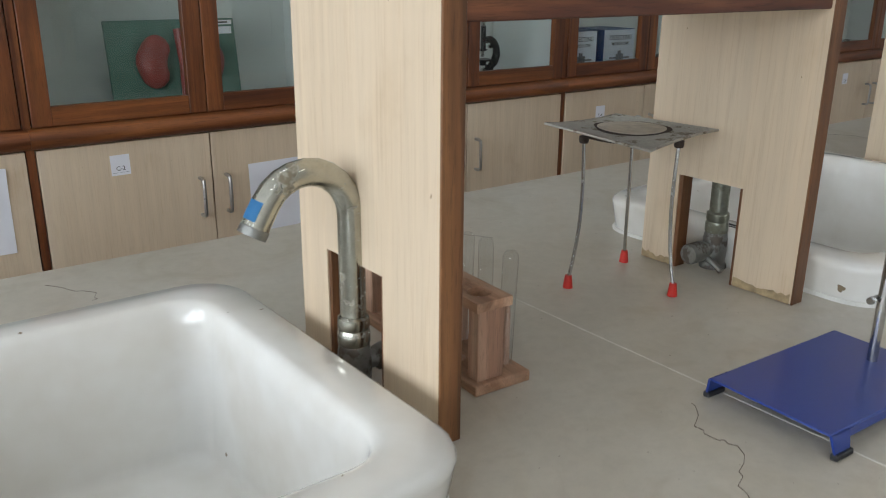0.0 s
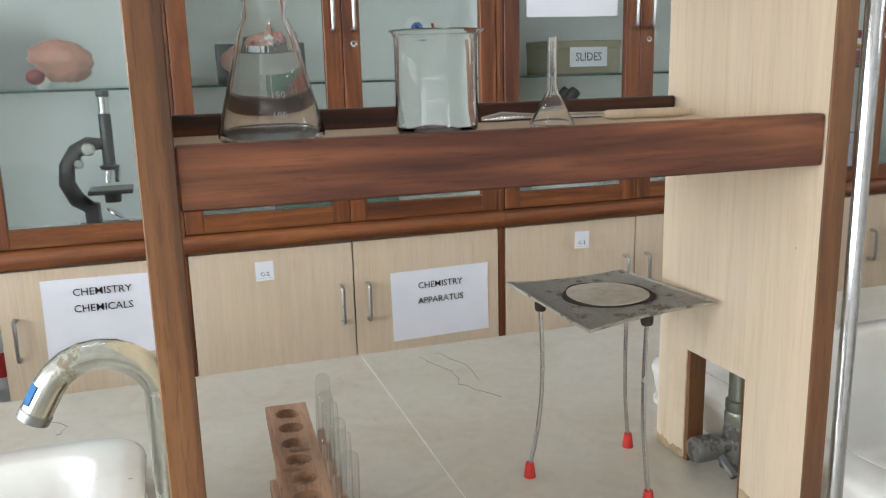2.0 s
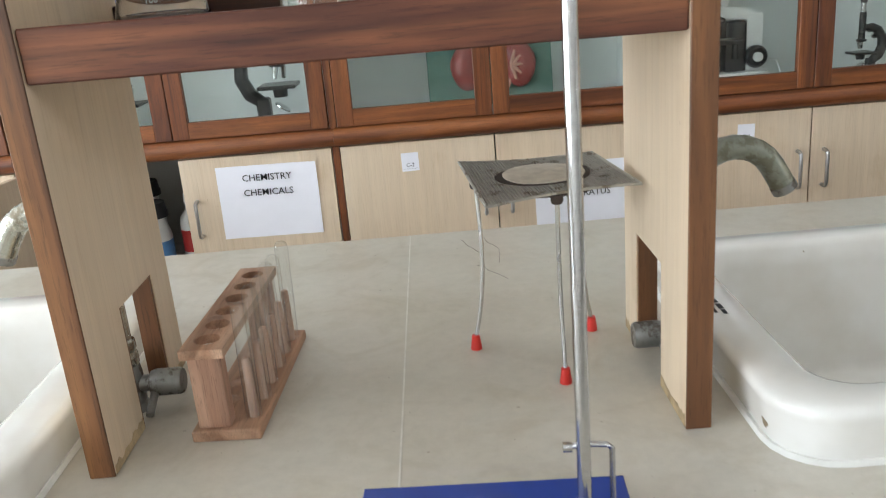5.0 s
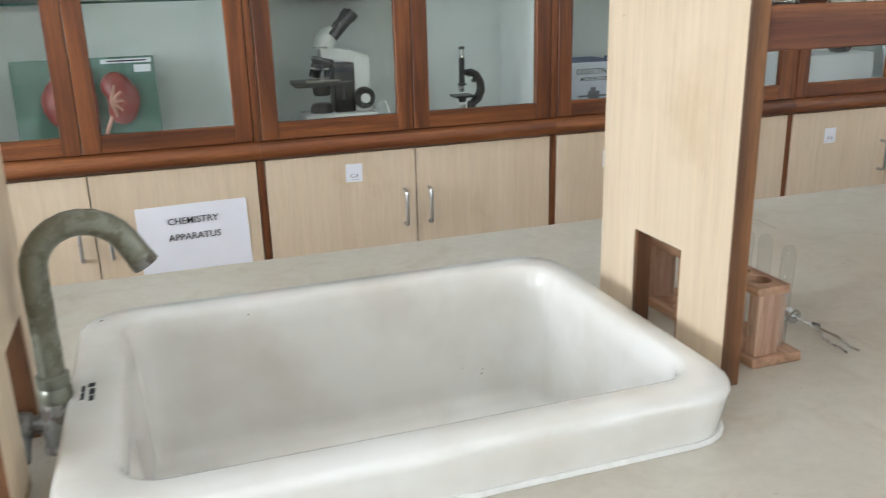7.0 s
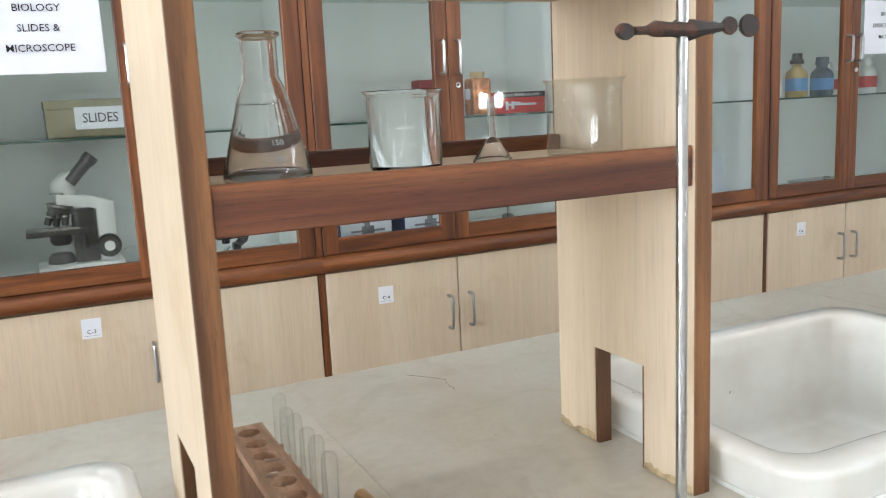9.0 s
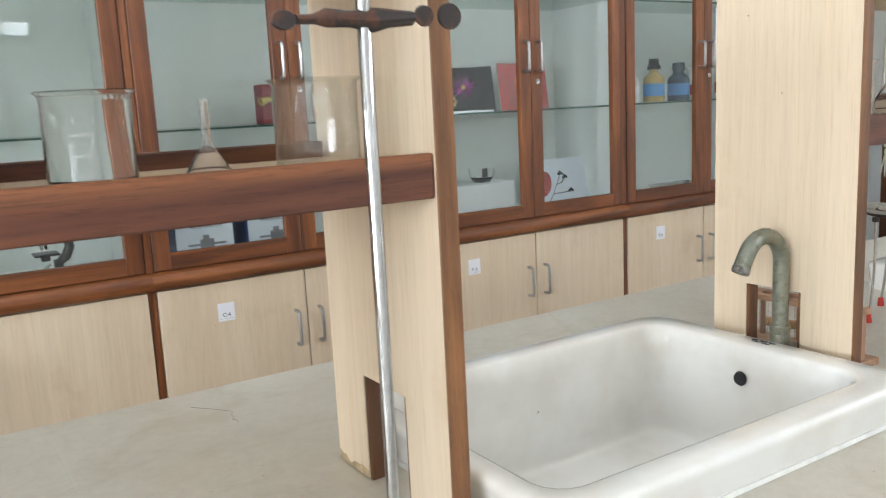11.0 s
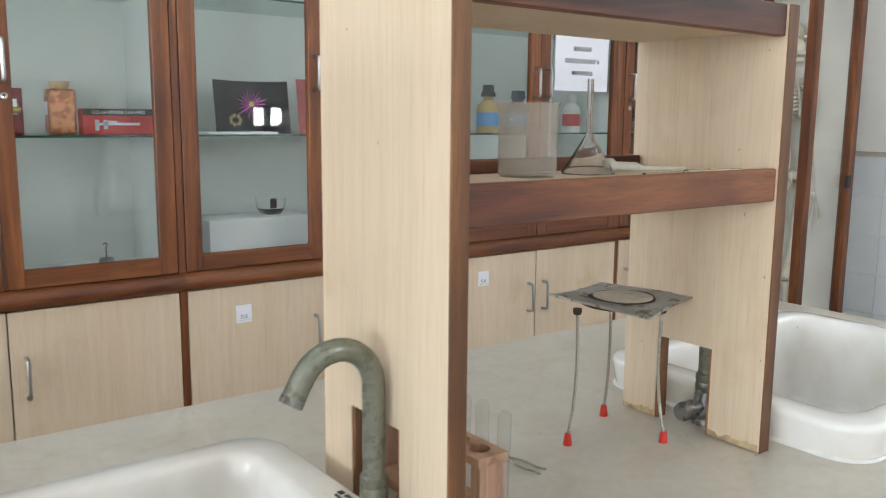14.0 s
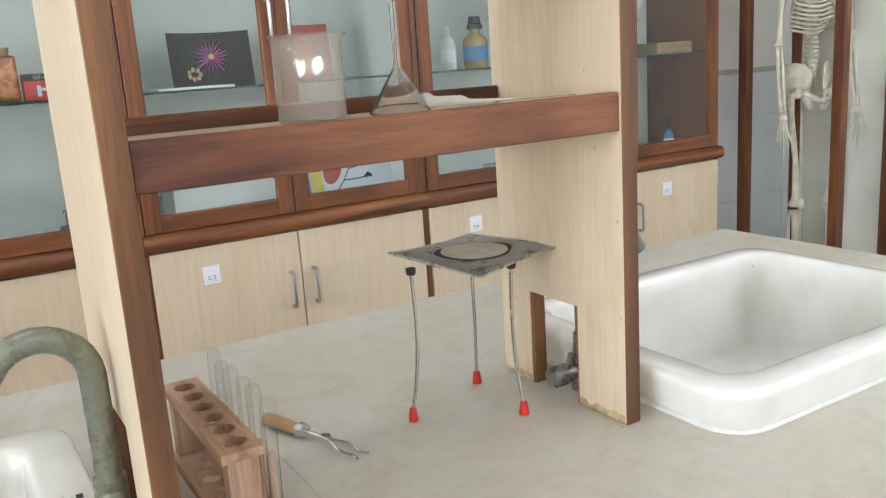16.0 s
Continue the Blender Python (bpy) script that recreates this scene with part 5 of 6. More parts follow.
# ---- pale tiles on the end wall and beside the cabinets ----
TW, TH, TZ = 0.30, 0.20, 1.18
tile_mesh = mesh_of("tile", box((0, 0, 0), (0.006, TW - 0.003, TH - 0.003), 0.001), M_TILE)
wall_north_ob = bpy.data.objects["wall_north"]
for r in range(6):
    z1 = TZ - 0.02 - r * TH
    for c in range(5):
        o = new("tile", tile_mesh)
        o.parent = wall_east
        o.matrix_basis = pose(ROOM_X1 - 0.0065, ROOM_Y1 - 0.004 - (c + 1) * TW, z1 - TH)
    for c in range(4):
        o = new("tile", tile_mesh)
        o.parent = wall_north_ob
        o.matrix_basis = pose(ROOM_X1 - 0.010 - c * TW, ROOM_Y1 - 0.0065, z1 - TH, 0, 0, 90)
part("tile_border", box((ROOM_X1 - 0.010, ROOM_Y1 - 1.55, TZ - 0.019), (ROOM_X1 - 0.0005, ROOM_Y1 - 0.003, TZ + 0.004)), M_TILETRIM, wall_east, "beige border strip")
part("tile_border", box((5.40, ROOM_Y1 - 0.010, TZ - 0.019), (ROOM_X1 - 0.011, ROOM_Y1 - 0.0005, TZ + 0.004)), M_TILETRIM, wall_north_ob, "beige border strip")

# ---- what stands in the cabinets ----
FLOOR_Z, SHELF_Z = 0.902, 1.283
M_SCOPE = plain("microscope_black", (0.009, 0.009, 0.010), 0.34, 0, 0.2, 50, 0.3)
M_SCOPE_W = plain("microscope_white", (0.75, 0.75, 0.72), 0.35, 0, 0.05)
M_FLESH = plain("model_flesh", (0.60, 0.30, 0.22), 0.45, 0, 0.18, 25)
M_FLESH_D = plain("model_dark_red", (0.32, 0.055, 0.045), 0.4, 0, 0.25, 30)
M_FLESH_P = plain("model_pink", (0.62, 0.25, 0.24), 0.45, 0, 0.2, 40)
M_GREENBOARD = plain("green_model_board", (0.085, 0.19, 0.15), 0.5, 0, 0.1)
M_GREYBOARD = plain("dark_grey_board", (0.09, 0.105, 0.10), 0.5)
M_TEALBASE = plain("teal_model_base", (0.10, 0.33, 0.25), 0.4)
M_VIOLET = plain("violet_board", (0.25, 0.24, 0.48), 0.5, 0, 0.1)
M_BLUEPART = plain("model_blue", (0.05, 0.14, 0.45), 0.4)
M_OLIVE = plain("olive_card", (0.29, 0.26, 0.165), 0.7, 0, 0.15)
M_BOXBLUE = plain("blue_card", (0.03, 0.075, 0.22), 0.5, 0, 0.15)
M_BOXWHITE = plain("white_card", (0.68, 0.72, 0.80), 0.5, 0, 0.06)
M_MAROON = plain("maroon_card", (0.20, 0.012, 0.02), 0.45, 0, 0.15)
M_REDCARD = plain("red_card", (0.50, 0.035, 0.03), 0.45, 0, 0.15)
M_BLACKCARD = plain("black_card", (0.011, 0.010, 0.013), 0.55, 0, 0.3)
M_BRASS = worn_metal("brass", (0.55, 0.38, 0.12), (0.3, 0.2, 0.08), 0.4, 0.3)
M_COPPER = worn_metal("copper_foil", (0.62, 0.28, 0.15), (0.40, 0.16, 0.08), 0.45, 0.3)
M_CORK = plain("cork", (0.50, 0.37, 0.22), 0.85, 0, 0.2, 60)
M_MAGENTA = plain("printed_magenta", (0.50, 0.09, 0.38), 0.4)
M_PINKPRINT = plain("printed_pink", (0.66, 0.30, 0.42), 0.4)
M_YELLOWPRINT = plain("printed_yellow", (0.62, 0.50, 0.10), 0.4)
M_REDPRINT = plain("printed_red", (0.42, 0.05, 0.045), 0.4, 0, 0.3, 25)
M_ORANGEPRINT = plain("printed_orange", (0.68, 0.22, 0.12), 0.4, 0, 0.2)
M_FOAM = plain("white_foam", (0.80, 0.81, 0.82), 0.85, 0, 0.04, 90)
M_AMBER = plain("amber_liquid_bottle", (0.50, 0.36, 0.15), 0.25, 0, 0.15)
M_DARKBOTTLE = plain("dark_bottle", (0.07, 0.10, 0.14), 0.2, 0, 0.15)
M_BLUELABEL = plain("blue_label", (0.10, 0.27, 0.55), 0.5, 0, 0.15)
M_WHITEPLASTIC = plain("white_plastic_jar", (0.70, 0.70, 0.67), 0.4, 0, 0.04)
M_WOODBOX = wood("wooden_box", (0.24, 0.13, 0.06), (0.36, 0.21, 0.11), (0.46, 0.29, 0.16), "x", 0.6, 0.0)


def microscope(x, y, z, s, turn, label):
    """A black upright microscope: the arm bows towards -x, the stage reaches +x."""
    ob = thing("microscope", label, "microscope", (x, y, z), "microscopes", "", turn)
    S = lambda pts: [tuple(c * s for c in p) for p in pts]
    part("foot", box((-0.055 * s, -0.05 * s, 0), (0.06 * s, 0.05 * s, 0.022 * s), 0.006 * s, 2), M_SCOPE, ob)
    part("pillar", box((-0.035 * s, -0.02 * s, 0.022 * s), (0.0, 0.02 * s, 0.075 * s), 0.005 * s), M_SCOPE, ob)
    part("arm", sweep(S([(-0.018, 0, 0.06), (-0.05, 0, 0.085), (-0.068, 0, 0.125), (-0.064, 0, 0.165), (-0.042, 0, 0.20), (-0.012, 0, 0.215), (0.02, 0, 0.215)]), [0.015 * s, 0.019 * s, 0.018 * s, 0.017 * s, 0.017 * s, 0.016 * s, 0.011 * s], 10, 1.2), M_SCOPE, ob)
    part("tube", sweep(S([(0.03, 0, 0.165), (0.03, 0, 0.285)]), 0.0145 * s, 14), M_SCOPE, ob)
    part("draw_tube", sweep(S([(0.03, 0, 0.285), (0.03, 0, 0.325)]), 0.0115 * s, 14), M_STEEL, ob, "bright draw tube")
    part("eyepiece", sweep(S([(0.03, 0, 0.325), (0.03, 0, 0.338)]), 0.0150 * s, 14), M_SCOPE, ob)
    part("nosepiece", lathe([(0.0, 0.0), (0.02 * s, 0.003 * s), (0.024 * s, 0.012 * s), (0.0, 0.018 * s)], (0.03 * s, 0, 0.150 * s), 14), M_SCOPE, ob)
    for a, c in ((0.022, -0.012), (0.042, 0.010)):
        part("objective", sweep(S([(a + 0.004, c * 0.5, 0.152), (a, c, 0.122)]), [0.008 * s, 0.0055 * s], 10), M_STEEL, ob)
    part("stage", box((-0.022 * s, -0.05 * s, 0.098 * s), (0.078 * s, 0.05 * s, 0.108 * s), 0.002 * s), M_SCOPE, ob)
    part("condenser", lathe([(0.0, 0.0), (0.018 * s, 0.0), (0.02 * s, 0.022 * s), (0.0, 0.022 * s)], (0.03 * s, 0, 0.074 * s), 12), M_SCOPE, ob)
    part("mirror", lathe([(0.0, 0.0), (0.022 * s, 0.0), (0.022 * s, 0.004 * s), (0.0, 0.005 * s)], (0.03 * s, 0, 0.045 * s), 14, pose(0, 0, 0, 0, 35, 0)), M_STEEL, ob, "round mirror")
    for kx, kz, r in ((-0.012, 0.205, 0.016), (-0.036, 0.172, 0.011)):
        part("focus_knob", lathe([(0.0, 0.0), (r * s, 0.0), (r * s, 0.014 * s), (r * 0.8 * s, 0.017 * s), (0.0, 0.017 * s)], (kx * s, -0.014 * s, kz * s), 16, pose(0, 0, 0, 90, 0, 0)), M_STEEL, ob, "bright focus knob")
    return ob


microscope(0.275, 2.25, FLOOR_Z, 1.1, 0, "black monocular microscope behind the cabinet glass")
microscope(-0.165, 2.25, FLOOR_Z, 0.92, 0, "black monocular microscope behind the cabinet glass")
microscope(2.028, 2.26, FLOOR_Z, 0.64, 180, "small black student microscope behind the cabinet glass")

sc = thing("microscope", "white binocular microscope with black fittings behind the glass", "microscope", (1.598, 2.27, FLOOR_Z))
sc.scale = (0.97, 0.97, 0.97)
part("foot", box((-0.095, -0.06, 0), (0.130, 0.06, 0.046), 0.010, 2), M_SCOPE_W, sc)
part("column", box((0.066, -0.034, 0.044), (0.118, 0.034, 0.212), 0.010, 2), M_SCOPE_W, sc)
part("arm", loft([[(0.118, -0.03, 0.176), (0.118, 0.03, 0.176), (0.118, 0.03, 0.208), (0.118, -0.03, 0.208)], [(0.06, -0.032, 0.196), (0.06, 0.032, 0.196), (0.06, 0.032, 0.230), (0.06, -0.032, 0.230)], [(-0.03, -0.03, 0.212), (-0.03, 0.03, 0.212), (-0.03, 0.03, 0.240), (-0.03, -0.03, 0.240)]], True, True), M_SCOPE_W, sc)
st = part("stage", box((-0.115, -0.058, 0.128), (0.05, 0.058, 0.142), 0.003, 2), M_SCOPE, sc)
part("slide_holder", box((-0.085, -0.052, 0.1425), (0.02, -0.040, 0.149), 0.001), M_STEEL, st, "bright slide holder")
part("stage_control", sweep([(0.03, -0.046, 0.127), (0.03, -0.046, 0.086)], [0.008, 0.0095], 12), M_SCOPE, st)
part("stage_carrier", box((0.004, -0.038, 0.046), (0.0665, 0.038, 0.192), 0.006, 2), M_SCOPE, sc)
part("condenser", lathe([(0.0, 0.0), (0.022, 0.0), (0.029, 0.010), (0.029, 0.028), (0.0, 0.03)], (-0.028, 0, 0.097), 16), M_SCOPE, sc)
part("lamp_house", lathe([(0.0, 0.0), (0.037, 0.0), (0.034, 0.018), (0.026, 0.027), (0.0, 0.03)], (-0.032, 0, 0.046), 16), M_SCOPE, sc)
part("head", sweep([(-0.012, 0, 0.238), (-0.008, 0, 0.256), (0.006, 0, 0.276), (0.022, 0, 0.286)], [0.030, 0.033, 0.028, 0.017], 14), M_SCOPE_W, sc)
part("head_ring", lathe([(0.0, 0.0), (0.031, 0.0), (0.031, 0.006), (0.0, 0.006)], (-0.014, 0, 0.2385), 18), M_STEEL, sc, "bright clamping ring")
for s in (-1, 1):
    ep = part("eyepiece", sweep([(0.010, s * 0.024, 0.270), (0.060, s * 0.029, 0.322)], [0.0165, 0.0155], 14), M_SCOPE, sc, "black eyepiece tube")
    part("eyecup", sweep([(0.058, s * 0.029, 0.320), (0.064, s * 0.029, 0.326), (0.076, s * 0.029, 0.339)], [0.0165, 0.0200, 0.0185], 14), M_SCOPE, ep)
ns = part("nosepiece", lathe([(0.0, 0.0), (0.030, 0.003), (0.036, 0.014), (0.032, 0.024), (0.0, 0.028)], (-0.024, 0, 0.186), 18, pose(0, 0, 0, 0, 14, 0)), M_SCOPE, sc)
part("ring", lathe([(0.0312, 0.0), (0.0365, 0.0), (0.0365, 0.004), (0.0312, 0.004)], (-0.024, 0, 0.204), 18, pose(0, 0, 0, 0, 14, 0)), M_STEEL, ns, "chrome ring")
for a, c, d in ((-0.052, -0.010, 0.036), (-0.032, 0.014, 0.044), (-0.012, -0.014, 0.040)):
    ob_l = part("objective", sweep([(a * 0.85, c, 0.192), (a * 1.15, c * 1.4, 0.192 - d)], [0.0125, 0.0088], 12), M_SCOPE, sc)
    part("band", sweep([(a * 0.95, c * 1.13, 0.192 - d * 0.33), (a * 0.99, c * 1.18, 0.192 - d * 0.46)], [0.0123, 0.0118], 12), M_STEEL, ob_l, "chrome band")
kn = part("focus_knob", lathe([(0.0, 0.0), (0.031, 0.0), (0.033, 0.003), (0.033, 0.018), (0.027, 0.024), (0.0, 0.024)], (0.092, -0.035, 0.088), 24, pose(0, 0, 0, 90, 0, 0)), M_SCOPE, sc)
part("fine_knob", lathe([(0.0, 0.0), (0.014, 0.0), (0.014, 0.010), (0.0, 0.011)], (0.092, -0.0592, 0.088), 16, pose(0, 0, 0, 90, 0, 0)), M_SCOPE_W, kn, "white fine focus knob")
part("cable", sweep([(0.118, 0.0, 0.05), (0.142, -0.01, 0.072), (0.166, -0.02, 0.070), (0.176, -0.028, 0.035), (0.160, -0.034, 0.006), (0.12, -0.065, 0.004)], 0.0036, 8), M_SCOPE_W, sc)

# anatomy models
bm = bmesh.new()
add_ball(bm, (0, 0, 0.062), (0.076, 0.055, 0.052), 40)
rnd = random.Random(5)
for v in bm.verts:
    n = noise.noise(v.co * 70) * 0.011
    v.co += Vector((v.co.x, v.co.y, v.co.z - 0.06)).normalized() * n
    if v.co.x < -0.03 and v.co.z < 0.05:
        v.co.x += 0.014
brain = thing("brain_model", "pink plastic brain model on the glass shelf", "anatomy model", (0.212, 2.25, SHELF_Z))
part("cerebrum", bm, M_FLESH, brain, "", pose(0, 0, 0.006, 0, 8, 0), 80)
bm = bmesh.new()
add_ball(bm, (-0.055, 0, 0.03), (0.024, 0.03, 0.02), 12)
part("cerebellum", bm, M_FLESH_D, brain)
part("stem", sweep([(-0.04, 0, 0.0), (-0.038, 0, 0.012), (-0.02, 0, 0.03)], [0.016, 0.012, 0.010], 10), M_SCOPE_W, brain, "white stem base")

bd = thing("relief_board", "violet board with a red and blue anatomy relief", "anatomy model", (-0.05, 2.27, SHELF_Z), "", "", 0)
bd.matrix_basis = pose(-0.05, 2.27, SHELF_Z, -9, 0, 0)
part("board", box((-0.098, 0, 0), (0.098, 0.012, 0.182), 0.002), M_VIOLET, bd)
bm = bmesh.new()
add_ball(bm, (-0.015, -0.004, 0.085), (0.062, 0.016, 0.072), 20)
part("relief", bm, M_FLESH_P, bd, "pink relief")
bm = bmesh.new()
add_ball(bm, (0.01, -0.012, 0.115), (0.030, 0.014, 0.030), 16)
part("relief", bm, M_BLUEPART, bd, "blue relief")
bm = bmesh.new()
add_ball(bm, (0.0, -0.010, 0.045), (0.045, 0.014, 0.03), 16)
part("relief", bm, M_REDPRINT, bd, "red relief")
part("post", box((0.094, -0.004, 0.13), (0.104, 0.014, 0.186), 0.001), M_FLESH_D, bd)
solo("book", box((0, 0, 0), (0.10, 0.14, 0.045), 0.003), M_REDCARD, "small red book lying on the upper glass shelf", "book", (0.03, 2.2, 1.668))

kd = thing("kidney_model", "green board with two red kidney models and vessels", "anatomy model", (0.925, 2.30, FLOOR_Z))
kd.matrix_basis = pose(0.925, 2.30, FLOOR_Z, -8, 0, 0)
part("board", box((-0.186, 0, 0), (0.186, 0.012, 0.232), 0.002), M_GREENBOARD, kd)
for kx, tilt, mtl in ((-0.062, 8, M_FLESH_D), (0.082, -10, M_FLESH_D)):
    bm = bmesh.new()
    add_ball(bm, (0, 0, 0), (0.050, 0.030, 0.074), 20)
    s = 1 if kx < 0 else -1
    for v in bm.verts:
        v.co.x -= s * 0.020 * math.exp(-(v.co.z / 0.03) ** 2) * (1 if v.co.x * s > 0 else 0.3)
    k = part("kidney", bm, mtl, kd, "glossy red kidney", pose(kx, -0.014, 0.118, 0, tilt, 0), 80)
for j in range(5):
    a = radians(-70 + 35 * j)
    part("calyx", sweep([(0.062, -0.040, 0.11), (0.062 + 0.034 * math.cos(a), -0.040, 0.11 + 0.045 * math.sin(a))], [0.006, 0.004], 8), M_FLESH, kd, "pale calyx")
part("vessel", sweep([(0.012, -0.012, 0.02), (0.014, -0.016, 0.11), (0.010, -0.012, 0.205)], 0.011, 10), M_FLESH_D, kd)
part("ureter", sweep([(0.06, -0.02, 0.07), (0.045, -0.014, 0.04), (0.035, -0.01, 0.012)], 0.006, 8), M_FLESH, kd)
part("caption_strip", box((0.045, -0.0025, 0.214), (0.178, -0.0003, 0.226)), M_PAPER, kd, "white caption strip")
part("caption_bar", box((0.060, -0.0032, 0.218), (0.165, -0.0026, 0.222)), M_INK, kd)
part("paper_tag", box((0.130, -0.0025, 0.188), (0.175, -0.0003, 0.208)), M_PAPER, kd, "small white tag")

em = thing("ear_model", "plastic ear model on a dark green board", "anatomy model", (0.735, 2.27, SHELF_Z))
part("board", box((-0.13, 0.02, 0), (0.115, 0.034, 0.112), 0.002), M_GREYBOARD, em, "dark green board", pose(0, 0, 0, -10, 0, 0))
bm = bmesh.new()
add_ball(bm, (-0.03, 0, 0.075), (0.095, 0.030, 0.045), 20, pose(0, 0, 0, 0, -14, 0))
for v in bm.verts:
    v.co += v.normal * 0 + Vector((0, 0, noise.noise(v.co * 35) * 0.010))
part("ear_canal", bm, M_FLESH, em, "", None, 80)
part("cochlea", sweep([(0.055, -0.018, 0.06), (0.075, -0.018, 0.085), (0.068, -0.018, 0.12), (0.045, -0.018, 0.115), (0.048, -0.018, 0.09)], [0.018, 0.022, 0.022, 0.014, 0.009], 12), M_FLESH_P, em, "pink cochlea")
part("outer_ear", sweep([(0.01, -0.01, 0.10), (0.02, -0.01, 0.145), (0.032, -0.01, 0.168)], [0.022, 0.014, 0.006], 10), M_FLESH, em)
part("bone", sweep([(-0.005, -0.034, 0.085), (0.012, -0.036, 0.095), (0.03, -0.034, 0.085)], [0.009, 0.012, 0.006], 8), M_SCOPE_W, em, "white bone piece")
part("ear_drum", lathe([(0.0, 0.0), (0.012, 0.002), (0.0, 0.008)], (-0.062, -0.028, 0.06), 12, pose(0, 0, 0, 90, 0, 0)), M_REDPRINT, em, "red ear drum")
part("caption_card", box((-0.085, -0.045, 0.0), (-0.01, -0.043, 0.04)), M_PAPER, em, "white caption card")

ey = thing("eye_model", "eyeball model on a teal stand on the glass shelf", "anatomy model", (1.170, 2.25, SHELF_Z))
part("base", box((-0.065, -0.04, 0), (0.065, 0.04, 0.013), 0.003), M_TEALBASE, ey)
part("stem", sweep([(0, 0, 0.012), (0, 0, 0.04), (0, 0, 0.10)], [0.010, 0.0045, 0.004], 10), M_TEALBASE, ey)
bm = bmesh.new()
add_ball(bm, (0, 0, 0.135), (0.041, 0.041, 0.041), 24)
part("eyeball", bm, M_SCOPE_W, ey, "ivory eyeball", None, 80)
bm = bmesh.new()
add_ball(bm, (-0.012, -0.032, 0.137), (0.019, 0.013, 0.019), 16)
part("iris", bm, M_BLUEPART, ey, "blue iris")
bm = bmesh.new()
add_ball(bm, (-0.014, -0.043, 0.137), (0.0075, 0.0045, 0.0075), 12)
part("pupil", bm, M_BLACK, ey, "black pupil")
part("muscle", sweep([(0.038, -0.012, 0.150), (0.044, -0.004, 0.135), (0.040, 0.0, 0.118)], 0.006, 8), M_REDPRINT, ey, "red muscle stub")

# boxes
bx = thing("slide_box", "olive card box with a white SLIDES label", "box", (1.69, 2.22, SHELF_Z))
part("body", box((-0.122, 0, 0), (0.122, 0.16, 0.074), 0.002), M_OLIVE, bx)
part("lid", box((-0.124, -0.002, 0.074), (0.124, 0.162, 0.098), 0.002), M_OLIVE, bx)
part("label_paper", box((-0.052, -0.0032, 0.020), (0.075, -0.0022, 0.078)), M_PAPER, bx)
lettering("SLIDES", 0.036, M_INK, bx, pose(0.0115, -0.0042, 0.048, 90, 0, 0), squeeze=0.86)

for x in (2.425, 2.640):
    bx = thing("microscope_box", "blue and white card box reading DISSECTING MICROSCOPE", "box", (x, 2.19, FLOOR_Z), "boxes in the cabinet", "", -2)
    part("body", box((-0.085, 0, 0), (0.085, 0.17, 0.155), 0.002), M_BOXBLUE, bx)
    part("front_panel", box((-0.083, -0.0012, 0.002), (0.083, -0.0002, 0.153)), M_BOXWHITE, bx, "white printed front")
    lettering("DISSECTING", 0.026, M_INK, bx, pose(0.005, -0.0022, 0.123, 90, 0, 0), squeeze=0.86)
    lettering("MICROSCOPE", 0.017, M_INK, bx, pose(0.005, -0.0022, 0.100, 90, 0, 0), squeeze=0.9)
    pr = bmesh.new()
    for lo, hi in (((-0.05, 0.044), (0.06, 0.050)), ((-0.015, 0.034), (0.025, 0.062)), ((-0.02, 0.022), (0.03, 0.030)), ((-0.006, 0.060), (0.012, 0.074))):
        add_box(pr, (lo[0], -0.0022, lo[1]), (hi[0], -0.0014, hi[1]))
    part("printed_picture", pr, M_INK_GREY, bx, "dark printed instrument")

bx = thing("instrument_case", "open maroon case holding a brass instrument", "case", (2.715, 2.24, SHELF_Z), "", "", 4)
part("body", box((-0.062, 0, 0), (0.062, 0.06, 0.118), 0.003), M_MAROON, bx)
part("brass_tube", sweep([(-0.08, -0.022, 0.066), (-0.05, -0.018, 0.073), (0.05, -0.016, 0.060)], [0.014, 0.008, 0.009], 12), M_BRASS, bx, "brass instrument tube")
part("tag", box((0.02, -0.012, 0.05), (0.045, -0.010, 0.09)), M_PAPER, bx)
bt = thing("copper_bottle", "copper-coloured bottle with a cork on the glass shelf", "bottle", (2.868, 2.25, SHELF_Z))
part("body", box((-0.034, -0.034, 0), (0.034, 0.034, 0.118), 0.010, 3), M_COPPER, bt)
part("cork", lathe([(0.0, 0.118), (0.022, 0.118), (0.026, 0.138), (0.0, 0.138)], (0, 0, 0), 16), M_CORK, bt)
part("paper_label", box((-0.0352, -0.012, 0.05), (-0.0342, 0.02, 0.085)), M_PAPER, bt)
bx = thing("calliper_box", "red box printed 12.5 cm VERNIER CALLIPERS", "box", (3.000, 2.19, SHELF_Z))
part("body", box((-0.092, 0, 0), (0.092, 0.05, 0.068), 0.0015), M_REDCARD, bx)
part("band", box((-0.0915, -0.0012, 0.050), (0.0915, -0.0002, 0.0675)), M_INK, bx, "black title band")
lettering("12.5 cm VERNIER CALLIPERS", 0.0125, M_PAPER, bx, pose(0, -0.0020, 0.0582, 90, 0, 0), squeeze=0.9)
pr = bmesh.new()
for lo, hi in (((-0.06, 0.024), (0.055, 0.031)), ((-0.062, 0.010), (-0.052, 0.038)), ((-0.040, 0.014), (-0.030, 0.038)), ((-0.035, 0.031), (-0.005, 0.036))):
    add_box(pr, (lo[0], -0.0016, lo[1]), (hi[0], -0.0004, hi[1]))
part("printed_calliper", pr, M_BOXWHITE, bx, "pale printed calliper")
wt = thing("hooked_weight", "small dark hooked weight on the cabinet floor", "weight", (2.962, 2.24, FLOOR_Z))
